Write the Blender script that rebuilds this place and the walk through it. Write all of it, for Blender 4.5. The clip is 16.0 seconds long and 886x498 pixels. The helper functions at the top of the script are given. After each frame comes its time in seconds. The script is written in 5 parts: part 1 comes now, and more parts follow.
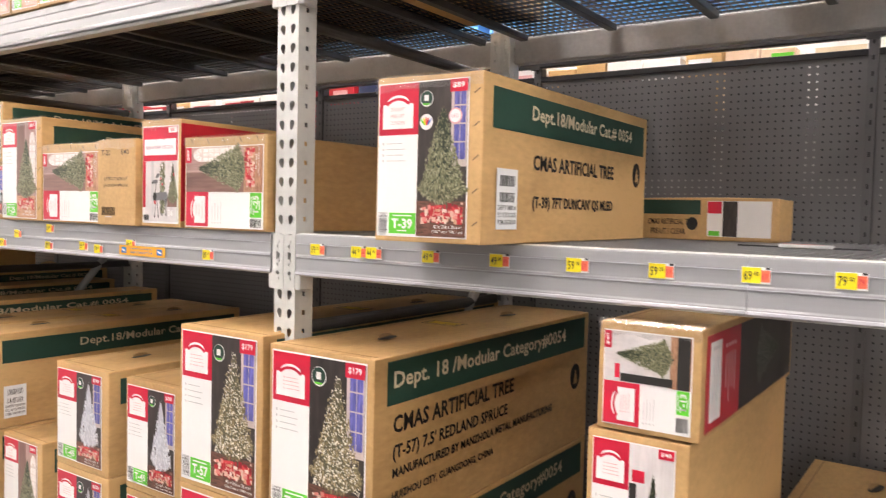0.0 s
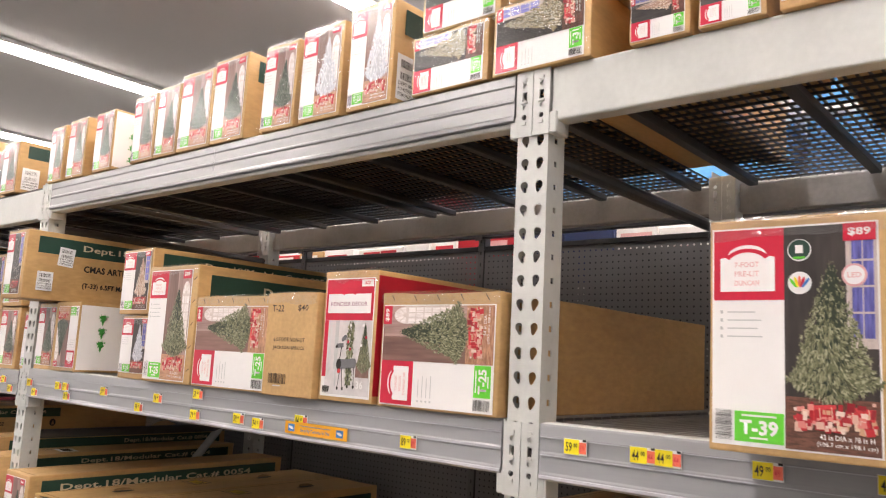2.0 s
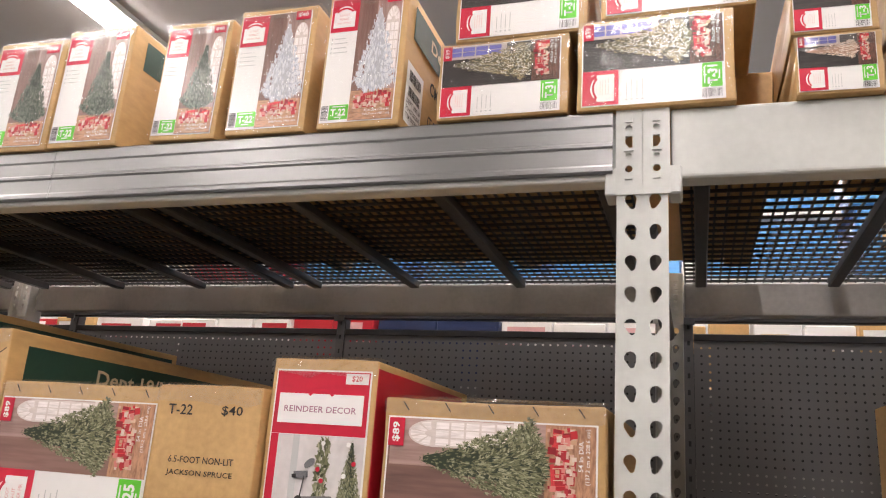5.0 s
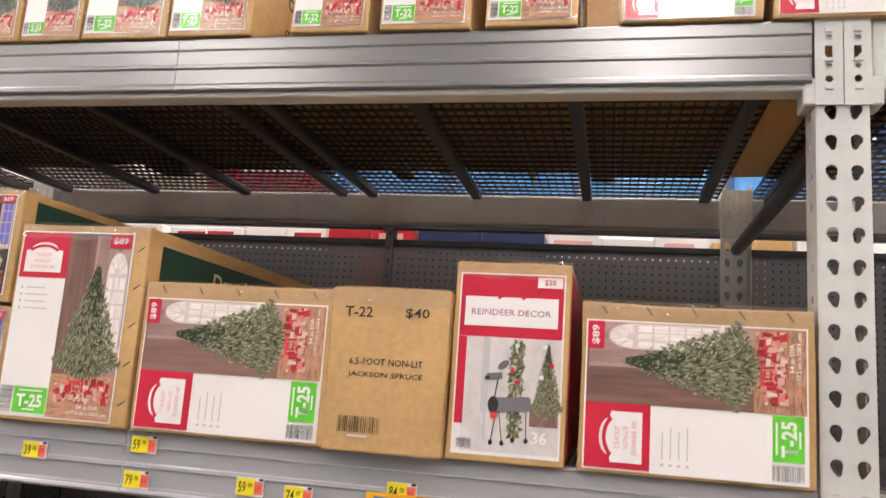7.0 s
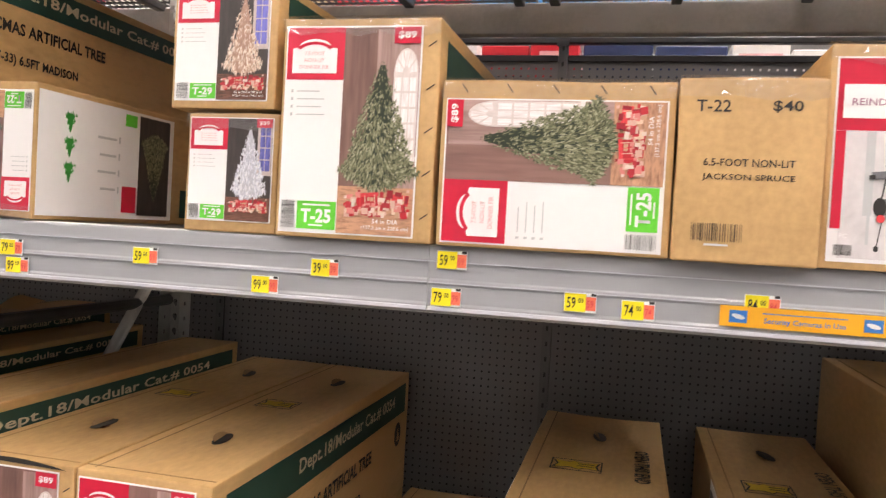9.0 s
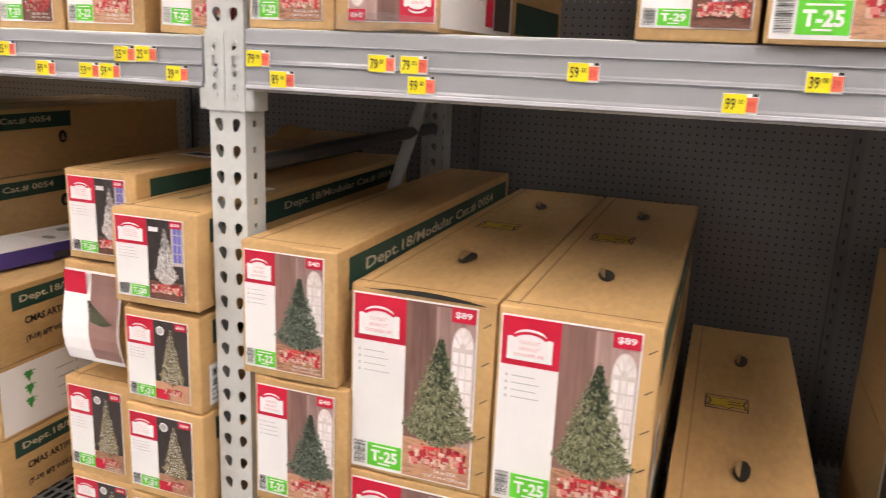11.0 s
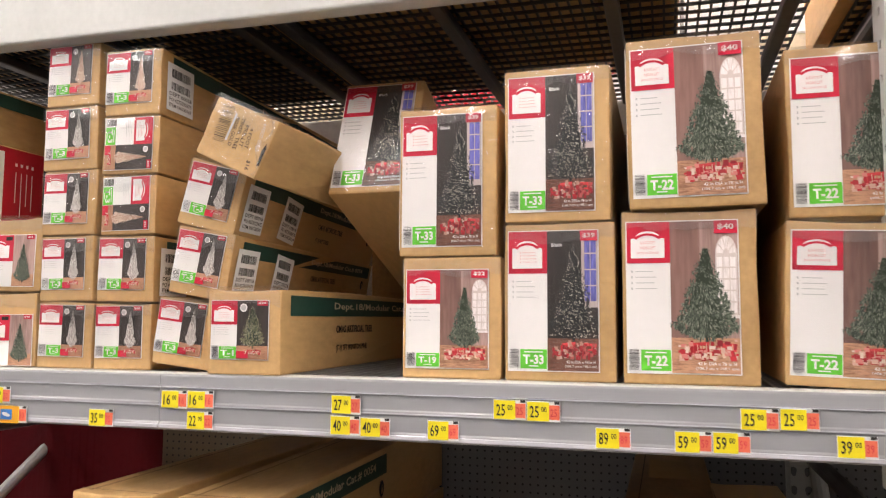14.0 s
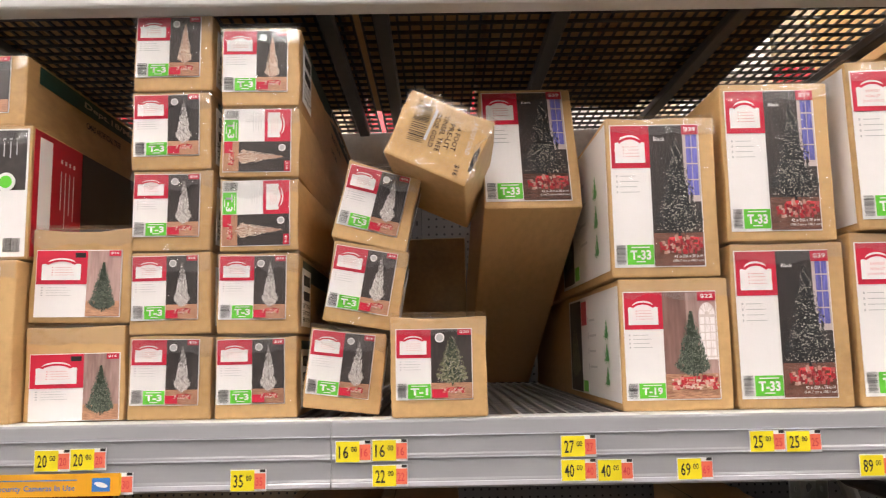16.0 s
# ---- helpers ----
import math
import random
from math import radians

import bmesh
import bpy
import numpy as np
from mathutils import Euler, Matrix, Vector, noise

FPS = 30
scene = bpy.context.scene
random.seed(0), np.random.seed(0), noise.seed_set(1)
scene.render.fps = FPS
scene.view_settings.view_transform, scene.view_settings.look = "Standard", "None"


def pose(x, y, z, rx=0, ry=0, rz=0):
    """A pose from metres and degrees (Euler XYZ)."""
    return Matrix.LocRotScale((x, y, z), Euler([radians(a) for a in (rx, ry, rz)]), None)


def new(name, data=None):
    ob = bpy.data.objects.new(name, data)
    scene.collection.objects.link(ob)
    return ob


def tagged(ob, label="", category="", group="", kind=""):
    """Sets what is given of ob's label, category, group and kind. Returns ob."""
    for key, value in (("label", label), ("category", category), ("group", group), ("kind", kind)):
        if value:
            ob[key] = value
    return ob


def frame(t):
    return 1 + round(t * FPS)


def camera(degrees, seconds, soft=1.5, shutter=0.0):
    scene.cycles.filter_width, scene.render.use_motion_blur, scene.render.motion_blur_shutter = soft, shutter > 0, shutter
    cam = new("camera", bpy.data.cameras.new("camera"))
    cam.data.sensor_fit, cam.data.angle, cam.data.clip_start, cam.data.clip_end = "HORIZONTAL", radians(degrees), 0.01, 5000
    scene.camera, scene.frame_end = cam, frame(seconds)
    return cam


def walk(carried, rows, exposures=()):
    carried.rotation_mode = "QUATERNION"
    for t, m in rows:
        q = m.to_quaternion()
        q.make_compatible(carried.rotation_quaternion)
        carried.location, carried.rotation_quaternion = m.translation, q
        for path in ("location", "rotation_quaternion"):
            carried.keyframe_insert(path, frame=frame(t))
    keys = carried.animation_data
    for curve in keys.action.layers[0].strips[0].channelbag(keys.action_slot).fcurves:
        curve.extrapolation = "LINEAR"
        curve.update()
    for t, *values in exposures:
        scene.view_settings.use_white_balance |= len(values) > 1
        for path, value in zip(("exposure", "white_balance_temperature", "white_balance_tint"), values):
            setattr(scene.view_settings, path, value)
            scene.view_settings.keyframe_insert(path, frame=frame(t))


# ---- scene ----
cam = camera(59.0, 16.0, soft=1.1, shutter=0.2)
METRES, EYE, TILT, LEAN, TURN = 5.4, 1.5, 0.0, 0.0, 34.6
ROWS = [
    (0.0, 0.0, 0.0, 0.0, 0.06, -2.72, -1.34),
    (0.5, -0.0124, 0.0279, 0.002, 5.46, 0.31, -0.91),
    (1.0, -0.0176, 0.0506, 0.0056, 7.81, 2.84, -0.96),
    (1.5, -0.0408, 0.0678, 0.0062, 7.43, 5.33, -1.7),
    (2.0, -0.0849, 0.0873, 0.0091, 5.25, 8.08, -2.91),
    (2.5, -0.1112, 0.1113, 0.0098, 1.44, 11.01, -4.23),
    (3.0, -0.1258, 0.1419, 0.0158, -3.19, 14.66, -5.8),
    (5.5, -0.2145, 0.2142, 0.0194, -18.36, 15.48, -3.58),
    (6.0, -0.2279, 0.225, 0.0198, -19.17, 15.77, -3.73),
    (6.5, -0.2541, 0.2296, 0.0199, -22.09, 14.89, -3.58),
    (7.0, -0.2773, 0.2359, 0.0095, -22.66, 9.89, -3.94),
    (7.5, -0.2975, 0.2455, 0.0044, -20.86, 6.53, -4.22),
    (8.0, -0.3106, 0.2666, 0.0001, -21.14, 4.75, -3.83),
    (10.5, -0.4264, 0.3506, -0.017, -18.2, -12.35, -3.18),
    (11.0, -0.4547, 0.3647, -0.0193, -14.56, -13.87, -2.32),
    (11.5, -0.4991, 0.3777, -0.0166, -12.13, -13.22, -1.24),
    (12.0, -0.5283, 0.3926, -0.0146, -11.03, -10.71, -0.55),
    (12.5, -0.5508, 0.4243, -0.0074, -11.17, -6.94, -0.22),
    (13.0, -0.5726, 0.4534, -0.0048, -11.8, -2.37, -0.25),
    (13.5, -0.6095, 0.4813, 0.003, -14.51, 1.9, -0.53),
    (14.0, -0.6419, 0.511, 0.003, -18.77, 5.07, -0.32),
    (14.5, -0.6611, 0.5447, 0.0063, -23.02, 7.84, -0.01),
    (15.0, -0.689, 0.5677, 0.0057, -28.67, 8.81, 0.68),
    (15.5, -0.7238, 0.5804, 0.0045, -33.7, 7.78, 1.17),
    (16.0, -0.7449, 0.5949, 0.0027, -34.9, 7.36, 1.01),
]
walk(cam, [(t, pose(0, 0, EYE, TILT, LEAN, TURN) @ pose(METRES * x, METRES * y, METRES * z, 90 + pitch, roll, yaw)) for t, x, y, z, yaw, pitch, roll in ROWS],
     [(s, e, 6700, 17) for s, e in ((0.0, 0.92), (0.5, 0.73), (1.0, 0.68), (2.0, 0.56), (3.0, 0.36), (6.5, 0.36), (8.0, 0.77), (10.5, 0.79), (12.0, 0.66), (13.0, 0.6), (13.7, 0.6), (15.0, 0.38), (16.0, 0.54))])

# ---- light ----
world = bpy.data.worlds.new("store_world")
scene.world = world
world.use_nodes = True
world.node_tree.nodes["Background"].inputs[0].default_value = (1.0, 0.97, 0.93, 1)
world.node_tree.nodes["Background"].inputs[1].default_value = 0.0
TUBE_STRENGTH = 31.0


# ---- materials ----
def nodes_of(name):
    m = bpy.data.materials.new(name)
    m.use_nodes = True
    return m, m.node_tree.nodes, m.node_tree.links, m.node_tree.nodes["Principled BSDF"]


def shade(name, color, rough=0.5, metal=0.0, var=0.12, scale=8.0, fine=60.0, bump=0.05, coat=0.0, stretch=(1, 1, 1), tint=None):
    """A surface with coarse and fine variation of its colour and a fine relief."""
    m, n, l, b = nodes_of(name)
    tc = n.new("ShaderNodeTexCoord")
    mp = n.new("ShaderNodeMapping")
    mp.inputs["Scale"].default_value = stretch
    l.new(tc.outputs["Object"], mp.inputs[0])
    a = n.new("ShaderNodeTexNoise")
    a.inputs["Scale"].default_value, a.inputs["Detail"].default_value = scale, 5
    f = n.new("ShaderNodeTexNoise")
    f.inputs["Scale"].default_value, f.inputs["Detail"].default_value = fine, 4
    info = n.new("ShaderNodeObjectInfo")
    l.new(mp.outputs[0], a.inputs[0])
    l.new(mp.outputs[0], f.inputs[0])
    mixn = n.new("ShaderNodeMath")
    mixn.operation = "MULTIPLY_ADD"
    l.new(f.outputs[0], mixn.inputs[0])
    mixn.inputs[1].default_value = 0.4
    l.new(a.outputs[0], mixn.inputs[2])
    rnd = n.new("ShaderNodeMath")
    rnd.operation = "MULTIPLY_ADD"
    l.new(info.outputs["Random"], rnd.inputs[0])
    rnd.inputs[1].default_value = 0.25
    l.new(mixn.outputs[0], rnd.inputs[2])
    ramp = n.new("ShaderNodeValToRGB")
    lo = [max(0, c * (1 - var)) for c in color]
    hi = [min(1, c * (1 + var)) for c in (tint or color)]
    ramp.color_ramp.elements[0].position, ramp.color_ramp.elements[0].color = 0.45, (*lo, 1)
    ramp.color_ramp.elements[1].position, ramp.color_ramp.elements[1].color = 1.05 - 0.1, (*hi, 1)
    l.new(rnd.outputs[0], ramp.inputs[0])
    l.new(ramp.outputs[0], b.inputs["Base Color"])
    rr = n.new("ShaderNodeMapRange")
    rr.inputs[3].default_value, rr.inputs[4].default_value = max(0.02, rough - 0.1), min(1, rough + 0.12)
    l.new(a.outputs[0], rr.inputs[0])
    l.new(rr.outputs[0], b.inputs["Roughness"])
    b.inputs["Metallic"].default_value = metal
    b.inputs["Coat Weight"].default_value = coat
    b.inputs["Coat Roughness"].default_value = 0.12
    bp = n.new("ShaderNodeBump")
    bp.inputs["Strength"].default_value, bp.inputs["Distance"].default_value = bump * 4, 0.002
    l.new(mixn.outputs[0], bp.inputs["Height"])
    l.new(bp.outputs[0], b.inputs["Normal"])
    return m


def islands(name, colors, rough=0.35, coat=0.3):
    """A print whose small shapes each take one of several colours."""
    m, n, l, b = nodes_of(name)
    g = n.new("ShaderNodeNewGeometry")
    ramp = n.new("ShaderNodeValToRGB")
    ramp.color_ramp.interpolation = "CONSTANT"
    while len(ramp.color_ramp.elements) < len(colors):
        ramp.color_ramp.elements.new(0.5)
    for i, c in enumerate(colors):
        e = ramp.color_ramp.elements[i]
        e.position, e.color = i / len(colors), (*c, 1)
    l.new(g.outputs["Random Per Island"], ramp.inputs[0])
    l.new(ramp.outputs[0], b.inputs["Base Color"])
    b.inputs["Roughness"].default_value = rough
    b.inputs["Coat Weight"].default_value = coat
    b.inputs["Coat Roughness"].default_value = 0.15
    return m


def clear_film(name, share, ripple, rough=0.16, relief=0.9):
    m, n, l, b = nodes_of(name)
    out = n["Material Output"]
    t, g, mx = n.new("ShaderNodeBsdfTransparent"), n.new("ShaderNodeBsdfGlossy"), n.new("ShaderNodeMixShader")
    g.inputs["Roughness"].default_value = rough
    noise_t = n.new("ShaderNodeTexNoise")
    noise_t.inputs["Scale"].default_value = ripple
    tc = n.new("ShaderNodeTexCoord")
    l.new(tc.outputs["Object"], noise_t.inputs[0])
    bp = n.new("ShaderNodeBump")
    bp.inputs["Strength"].default_value, bp.inputs["Distance"].default_value = relief, 0.01
    l.new(noise_t.outputs[0], bp.inputs["Height"])
    l.new(bp.outputs[0], g.inputs["Normal"])
    mx.inputs[0].default_value = share
    l.new(t.outputs[0], mx.inputs[1])
    l.new(g.outputs[0], mx.inputs[2])
    l.new(mx.outputs[0], out.inputs[0])
    return m


def pegboard_material(name, dark, light):
    """Dark grey steel with rows of punched holes that let light through."""
    m, n, l, b = nodes_of(name)
    out = n["Material Output"]
    tc = n.new("ShaderNodeTexCoord")
    sep = n.new("ShaderNodeSeparateXYZ")
    l.new(tc.outputs["Object"], sep.inputs[0])

    def wrapped(socket):
        d = n.new("ShaderNodeMath")
        d.operation, d.inputs[1].default_value = "DIVIDE", 0.0254
        l.new(socket, d.inputs[0])
        fr = n.new("ShaderNodeMath")
        fr.operation = "FRACT"
        l.new(d.outputs[0], fr.inputs[0])
        s = n.new("ShaderNodeMath")
        s.operation, s.inputs[1].default_value = "SUBTRACT", 0.5
        l.new(fr.outputs[0], s.inputs[0])
        p = n.new("ShaderNodeMath")
        p.operation, p.inputs[1].default_value = "POWER", 2
        l.new(s.outputs[0], p.inputs[0])
        return p.outputs[0]

    add = n.new("ShaderNodeMath")
    add.operation = "ADD"
    l.new(wrapped(sep.outputs[0]), add.inputs[0])
    l.new(wrapped(sep.outputs[2]), add.inputs[1])
    hole = n.new("ShaderNodeMath")
    hole.operation, hole.inputs[1].default_value = "LESS_THAN", 0.021
    l.new(add.outputs[0], hole.inputs[0])
    nt = n.new("ShaderNodeTexNoise")
    nt.inputs["Scale"].default_value = 3
    l.new(tc.outputs["Object"], nt.inputs[0])
    ramp = n.new("ShaderNodeValToRGB")
    ramp.color_ramp.elements[0].color, ramp.color_ramp.elements[1].color = (*dark, 1), (*light, 1)
    l.new(nt.outputs[0], ramp.inputs[0])
    l.new(ramp.outputs[0], b.inputs["Base Color"])
    b.inputs["Roughness"].default_value = 0.5
    t, mx = n.new("ShaderNodeBsdfTransparent"), n.new("ShaderNodeMixShader")
    l.new(hole.outputs[0], mx.inputs[0])
    l.new(b.outputs[0], mx.inputs[1])
    l.new(t.outputs[0], mx.inputs[2])
    l.new(mx.outputs[0], out.inputs[0])
    return m


def glow(name, color, strength):
    m, n, l, b = nodes_of(name)
    b.inputs["Base Color"].default_value = (*color, 1)
    b.inputs["Emission Color"].default_value = (*color, 1)
    b.inputs["Emission Strength"].default_value = strength
    return m


CARD = shade("brown_cardboard", (0.45, 0.27, 0.105), 0.52, 0, 0.2, 4, 80, 0.08, 0.08, (1, 0.35, 1), (0.54, 0.34, 0.145))
CARD_DARK = shade("torn_cardboard", (0.3, 0.19, 0.09), 0.8, 0, 0.2, 20, 120, 0.1)
CARD_RED = shade("red_printed_card", (0.5, 0.015, 0.03), 0.35, 0, 0.1, 6, 80, 0.02, 0.3)
PAPER = shade("white_gloss_paper", (0.86, 0.84, 0.83), 0.32, 0, 0.03, 4, 60, 0.015, 0.35)
STICKER = shade("white_sticker", (0.8, 0.81, 0.82), 0.5, 0, 0.05, 9, 90, 0.02)
RED = shade("red_ink", (0.62, 0.012, 0.045), 0.32, 0, 0.06, 6, 80, 0.01, 0.35)
TAGGREEN = shade("bright_green_ink", (0.12, 0.62, 0.04), 0.35, 0, 0.06, 6, 80, 0.01, 0.3)
BAND = shade("dark_green_ink", (0.014, 0.052, 0.036), 0.5, 0, 0.2, 6, 90, 0.03)
INK = shade("black_ink", (0.018, 0.016, 0.014), 0.55, 0, 0.2, 30, 120, 0.01)
GREY_INK = shade("grey_ink", (0.52, 0.52, 0.52), 0.5, 0, 0.1, 30, 120, 0.01)
PINK_INK = shade("pale_red_ink", (0.72, 0.4, 0.4), 0.5, 0, 0.1, 30, 120, 0.01)
MAUVE_INK = shade("mauve_ink", (0.4, 0.2, 0.28), 0.5, 0, 0.1, 30, 120, 0.01)
CREAM = shade("cream_ink", (0.62, 0.52, 0.36), 0.5, 0, 0.1, 20, 90, 0.01)
PHOTO_WARM = shade("warm_photo_print", (0.17, 0.085, 0.07), 0.32, 0, 0.3, 3, 12, 0.005, 0.25, (1, 1, 0.3), (0.23, 0.125, 0.105))
PHOTO_ROSE = shade("rose_wall_print", (0.3, 0.175, 0.15), 0.32, 0, 0.25, 3, 12, 0.005, 0.25, (1, 1, 0.3), (0.42, 0.28, 0.25))
PHOTO_DARK = shade("night_photo_print", (0.02, 0.017, 0.017), 0.36, 0, 0.5, 4, 15, 0.005, 0.12, (1, 1, 0.4), (0.036, 0.028, 0.026))
PHOTO_FLOOR = shade("floor_photo_print", (0.26, 0.1, 0.055), 0.32, 0, 0.35, 6, 20, 0.005, 0.25, (1, 1, 3), (0.46, 0.25, 0.15))
PHOTO_PALE = shade("pale_photo_print", (0.66, 0.62, 0.62), 0.32, 0, 0.15, 4, 15, 0.005, 0.35)
PANE_BLUE = shade("blue_window_print", (0.045, 0.045, 0.23), 0.32, 0, 0.5, 8, 20, 0.005, 0.2, (1, 1, 0.3), (0.13, 0.13, 0.42))
PANE_PALE = shade("pale_window_print", (0.7, 0.61, 0.58), 0.32, 0, 0.22, 9, 25, 0.005, 0.35, (1, 1, 0.4), (0.8, 0.74, 0.73))
FRAME_PRINT = shade("window_frame_print", (0.56, 0.47, 0.44), 0.32, 0, 0.15, 9, 25, 0.005, 0.3)
PALE_LINE = shade("pale_window_line", (0.67, 0.585, 0.555), 0.32, 0, 0.12, 9, 25, 0.005, 0.3)
TREE_GREEN = islands("green_tree_print", [(0.055, 0.06, 0.028), (0.11, 0.115, 0.055), (0.18, 0.185, 0.1), (0.27, 0.27, 0.16), (0.4, 0.39, 0.26), (0.14, 0.148, 0.076)])
TREE_DARKG = islands("deep_green_tree_print", [(0.024, 0.034, 0.024), (0.05, 0.068, 0.048), (0.085, 0.11, 0.078), (0.16, 0.19, 0.14), (0.27, 0.29, 0.23), (0.065, 0.085, 0.062)])
TREE_LIT = islands("lit_tree_print", [(0.09, 0.075, 0.035), (0.18, 0.145, 0.075), (0.32, 0.25, 0.13), (0.52, 0.42, 0.25), (0.2, 0.165, 0.085)])
TREE_BLACK = islands("black_tree_print", [(0.012, 0.012, 0.013), (0.02, 0.02, 0.022), (0.045, 0.045, 0.048), (0.03, 0.03, 0.03)])
TREE_WHITE = islands("white_tree_print", [(0.75, 0.75, 0.8), (0.62, 0.63, 0.7), (0.8, 0.8, 0.82), (0.5, 0.51, 0.58)])
TREE_PINK = islands("rose_tree_print", [(0.62, 0.44, 0.34), (0.78, 0.62, 0.5), (0.5, 0.33, 0.24), (0.84, 0.74, 0.63)])
TREE_SNOW = islands("flocked_tree_print", [(0.3, 0.26, 0.24), (0.62, 0.58, 0.55), (0.84, 0.81, 0.78), (0.5, 0.46, 0.43), (0.75, 0.72, 0.69)])
TREE_CORE = shade("tree_core_print", (0.022, 0.034, 0.018), 0.35, 0, 0.2, 20, 60, 0.01, 0.3)
CORE_LIT = shade("lit_core_print", (0.09, 0.08, 0.045), 0.35, 0, 0.3, 20, 60, 0.01, 0.3)
CORE_BLACK = shade("black_core_print", (0.01, 0.01, 0.011), 0.35, 0, 0.2, 20, 60, 0.01, 0.3)
CORE_PALE = shade("pale_core_print", (0.5, 0.5, 0.54), 0.35, 0, 0.15, 20, 60, 0.01, 0.3)
CORE_ROSE = shade("rose_core_print", (0.42, 0.25, 0.18), 0.35, 0, 0.2, 20, 60, 0.01, 0.3)
CORE_SNOW = shade("flocked_core_print", (0.2, 0.18, 0.17), 0.35, 0, 0.3, 20, 60, 0.01, 0.3)
SPARK = shade("light_dot_print", (0.85, 0.8, 0.68), 0.35, 0, 0.05, 20, 60, 0.01, 0.3)
GIFTS = islands("gift_print", [(0.6, 0.03, 0.04), (0.72, 0.25, 0.22), (0.7, 0.45, 0.36), (0.34, 0.015, 0.025), (0.76, 0.62, 0.54), (0.5, 0.03, 0.04), (0.62, 0.36, 0.22)])
GIFTS_NIGHT = islands("night_gift_print", [(0.42, 0.02, 0.03), (0.5, 0.1, 0.09), (0.5, 0.28, 0.22), (0.2, 0.01, 0.015), (0.58, 0.42, 0.36), (0.36, 0.02, 0.03), (0.16, 0.05, 0.03)])
TAPE = clear_film("clear_tape", 0.18, 24, 0.2, 0.8)
FILM = clear_film("clear_film", 0.026, 22, 0.1, 1.0)
NIGHT_FLOOR = shade("night_floor_print", (0.07, 0.03, 0.022), 0.36, 0, 0.5, 6, 20, 0.005, 0.15, (1, 1, 3), (0.14, 0.06, 0.04))
RED_DARK = shade("crimson_wrap_print", (0.46, 0.016, 0.025), 0.35, 0, 0.25, 20, 60, 0.005, 0.2)
RED_SCARLET = shade("scarlet_wrap_print", (0.62, 0.05, 0.055), 0.35, 0, 0.3, 25, 70, 0.005, 0.2)
NAVY = shade("navy_box_print", (0.015, 0.03, 0.1), 0.4, 0, 0.2, 6, 60, 0.01, 0.2)
DEER = shade("black_metal_print", (0.035, 0.035, 0.04), 0.35, 0, 0.3, 30, 80, 0.005, 0.2, (1, 1, 6), (0.16, 0.16, 0.17))
GIFT_CREAM = shade("cream_wrap_print", (0.7, 0.52, 0.38), 0.35, 0, 0.15, 20, 60, 0.005, 0.2)
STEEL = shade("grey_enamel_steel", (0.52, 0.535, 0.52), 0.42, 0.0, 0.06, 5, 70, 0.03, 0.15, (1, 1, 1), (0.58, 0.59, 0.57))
# Darker and more mottled than STEEL.
STEEL_MOTTLED = shade("mottled_grey_steel", (0.38, 0.375, 0.37), 0.45, 0.1, 0.2, 7, 70, 0.05)
DARKSTEEL = shade("dark_painted_steel", (0.045, 0.045, 0.048), 0.45, 0.2, 0.25, 8, 70, 0.03)
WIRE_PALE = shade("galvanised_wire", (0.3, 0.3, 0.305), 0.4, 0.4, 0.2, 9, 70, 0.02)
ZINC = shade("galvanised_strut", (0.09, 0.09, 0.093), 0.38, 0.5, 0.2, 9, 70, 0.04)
POST_GREY = shade("grey_painted_post", (0.13, 0.13, 0.137), 0.45, 0.1, 0.2, 8, 70, 0.03)
# Same wire as the pale one, darkened for the shade under the top shelf.
WIRE_SHADED = shade("shaded_wire", (0.06, 0.06, 0.062), 0.42, 0.4, 0.2, 9, 70, 0.02)
PRICE_RAIL = shade("grey_price_channel", (0.34, 0.345, 0.36), 0.3, 0.0, 0.06, 3, 40, 0.02, 0.3, (0.2, 1, 6))
CLEAR_LIP = shade("clear_plastic_lip", (0.55, 0.56, 0.6), 0.15, 0.0, 0.05, 3, 40, 0.02, 0.6)
ALU = shade("brushed_metal_channel", (0.25, 0.25, 0.255), 0.3, 0.85, 0.06, 1.2, 30, 0.0015, 0.0, (0.05, 1, 9))
MARK_YELLOW = shade("faded_yellow_ink", (0.55, 0.38, 0.02), 0.6, 0, 0.2, 20, 90, 0.02)
YELLOW = shade("yellow_ticket", (0.86, 0.72, 0.01), 0.5, 0, 0.04, 20, 90, 0.01)
ORANGE = shade("orange_ticket", (0.8, 0.17, 0.1), 0.5, 0, 0.1, 20, 90, 0.01)
SIGN_ORANGE = shade("orange_sign", (0.86, 0.4, 0.015), 0.4, 0, 0.04, 8, 60, 0.01, 0.2)
SIGN_BLUE = shade("blue_sign", (0.04, 0.2, 0.55), 0.4, 0, 0.04, 8, 60, 0.01, 0.2)
PEG = pegboard_material("pegboard_steel", (0.15, 0.15, 0.158), (0.21, 0.21, 0.218))
PEG_BEIGE = pegboard_material("beige_pegboard", (0.22, 0.18, 0.13), (0.28, 0.23, 0.17))
LEAF = islands("plant_leaf", [(0.03, 0.08, 0.03), (0.05, 0.12, 0.05), (0.1, 0.17, 0.08), (0.3, 0.33, 0.3)], 0.5, 0.1)
BRACT = islands("red_bract", [(0.4, 0.02, 0.03), (0.55, 0.05, 0.06), (0.7, 0.6, 0.58)], 0.5, 0.1)
BLUE = shade("blue_plastic", (0.05, 0.24, 0.6), 0.35, 0, 0.2, 4, 40, 0.02, 0.2, (1, 1, 1), (0.1, 0.34, 0.7))
BACKING = shade("dark_backing", (0.03, 0.03, 0.032), 0.6, 0, 0.3, 3, 40, 0.02)
PURPLE = shade("purple_card", (0.06, 0.04, 0.24), 0.4, 0, 0.1, 6, 60, 0.01, 0.3)
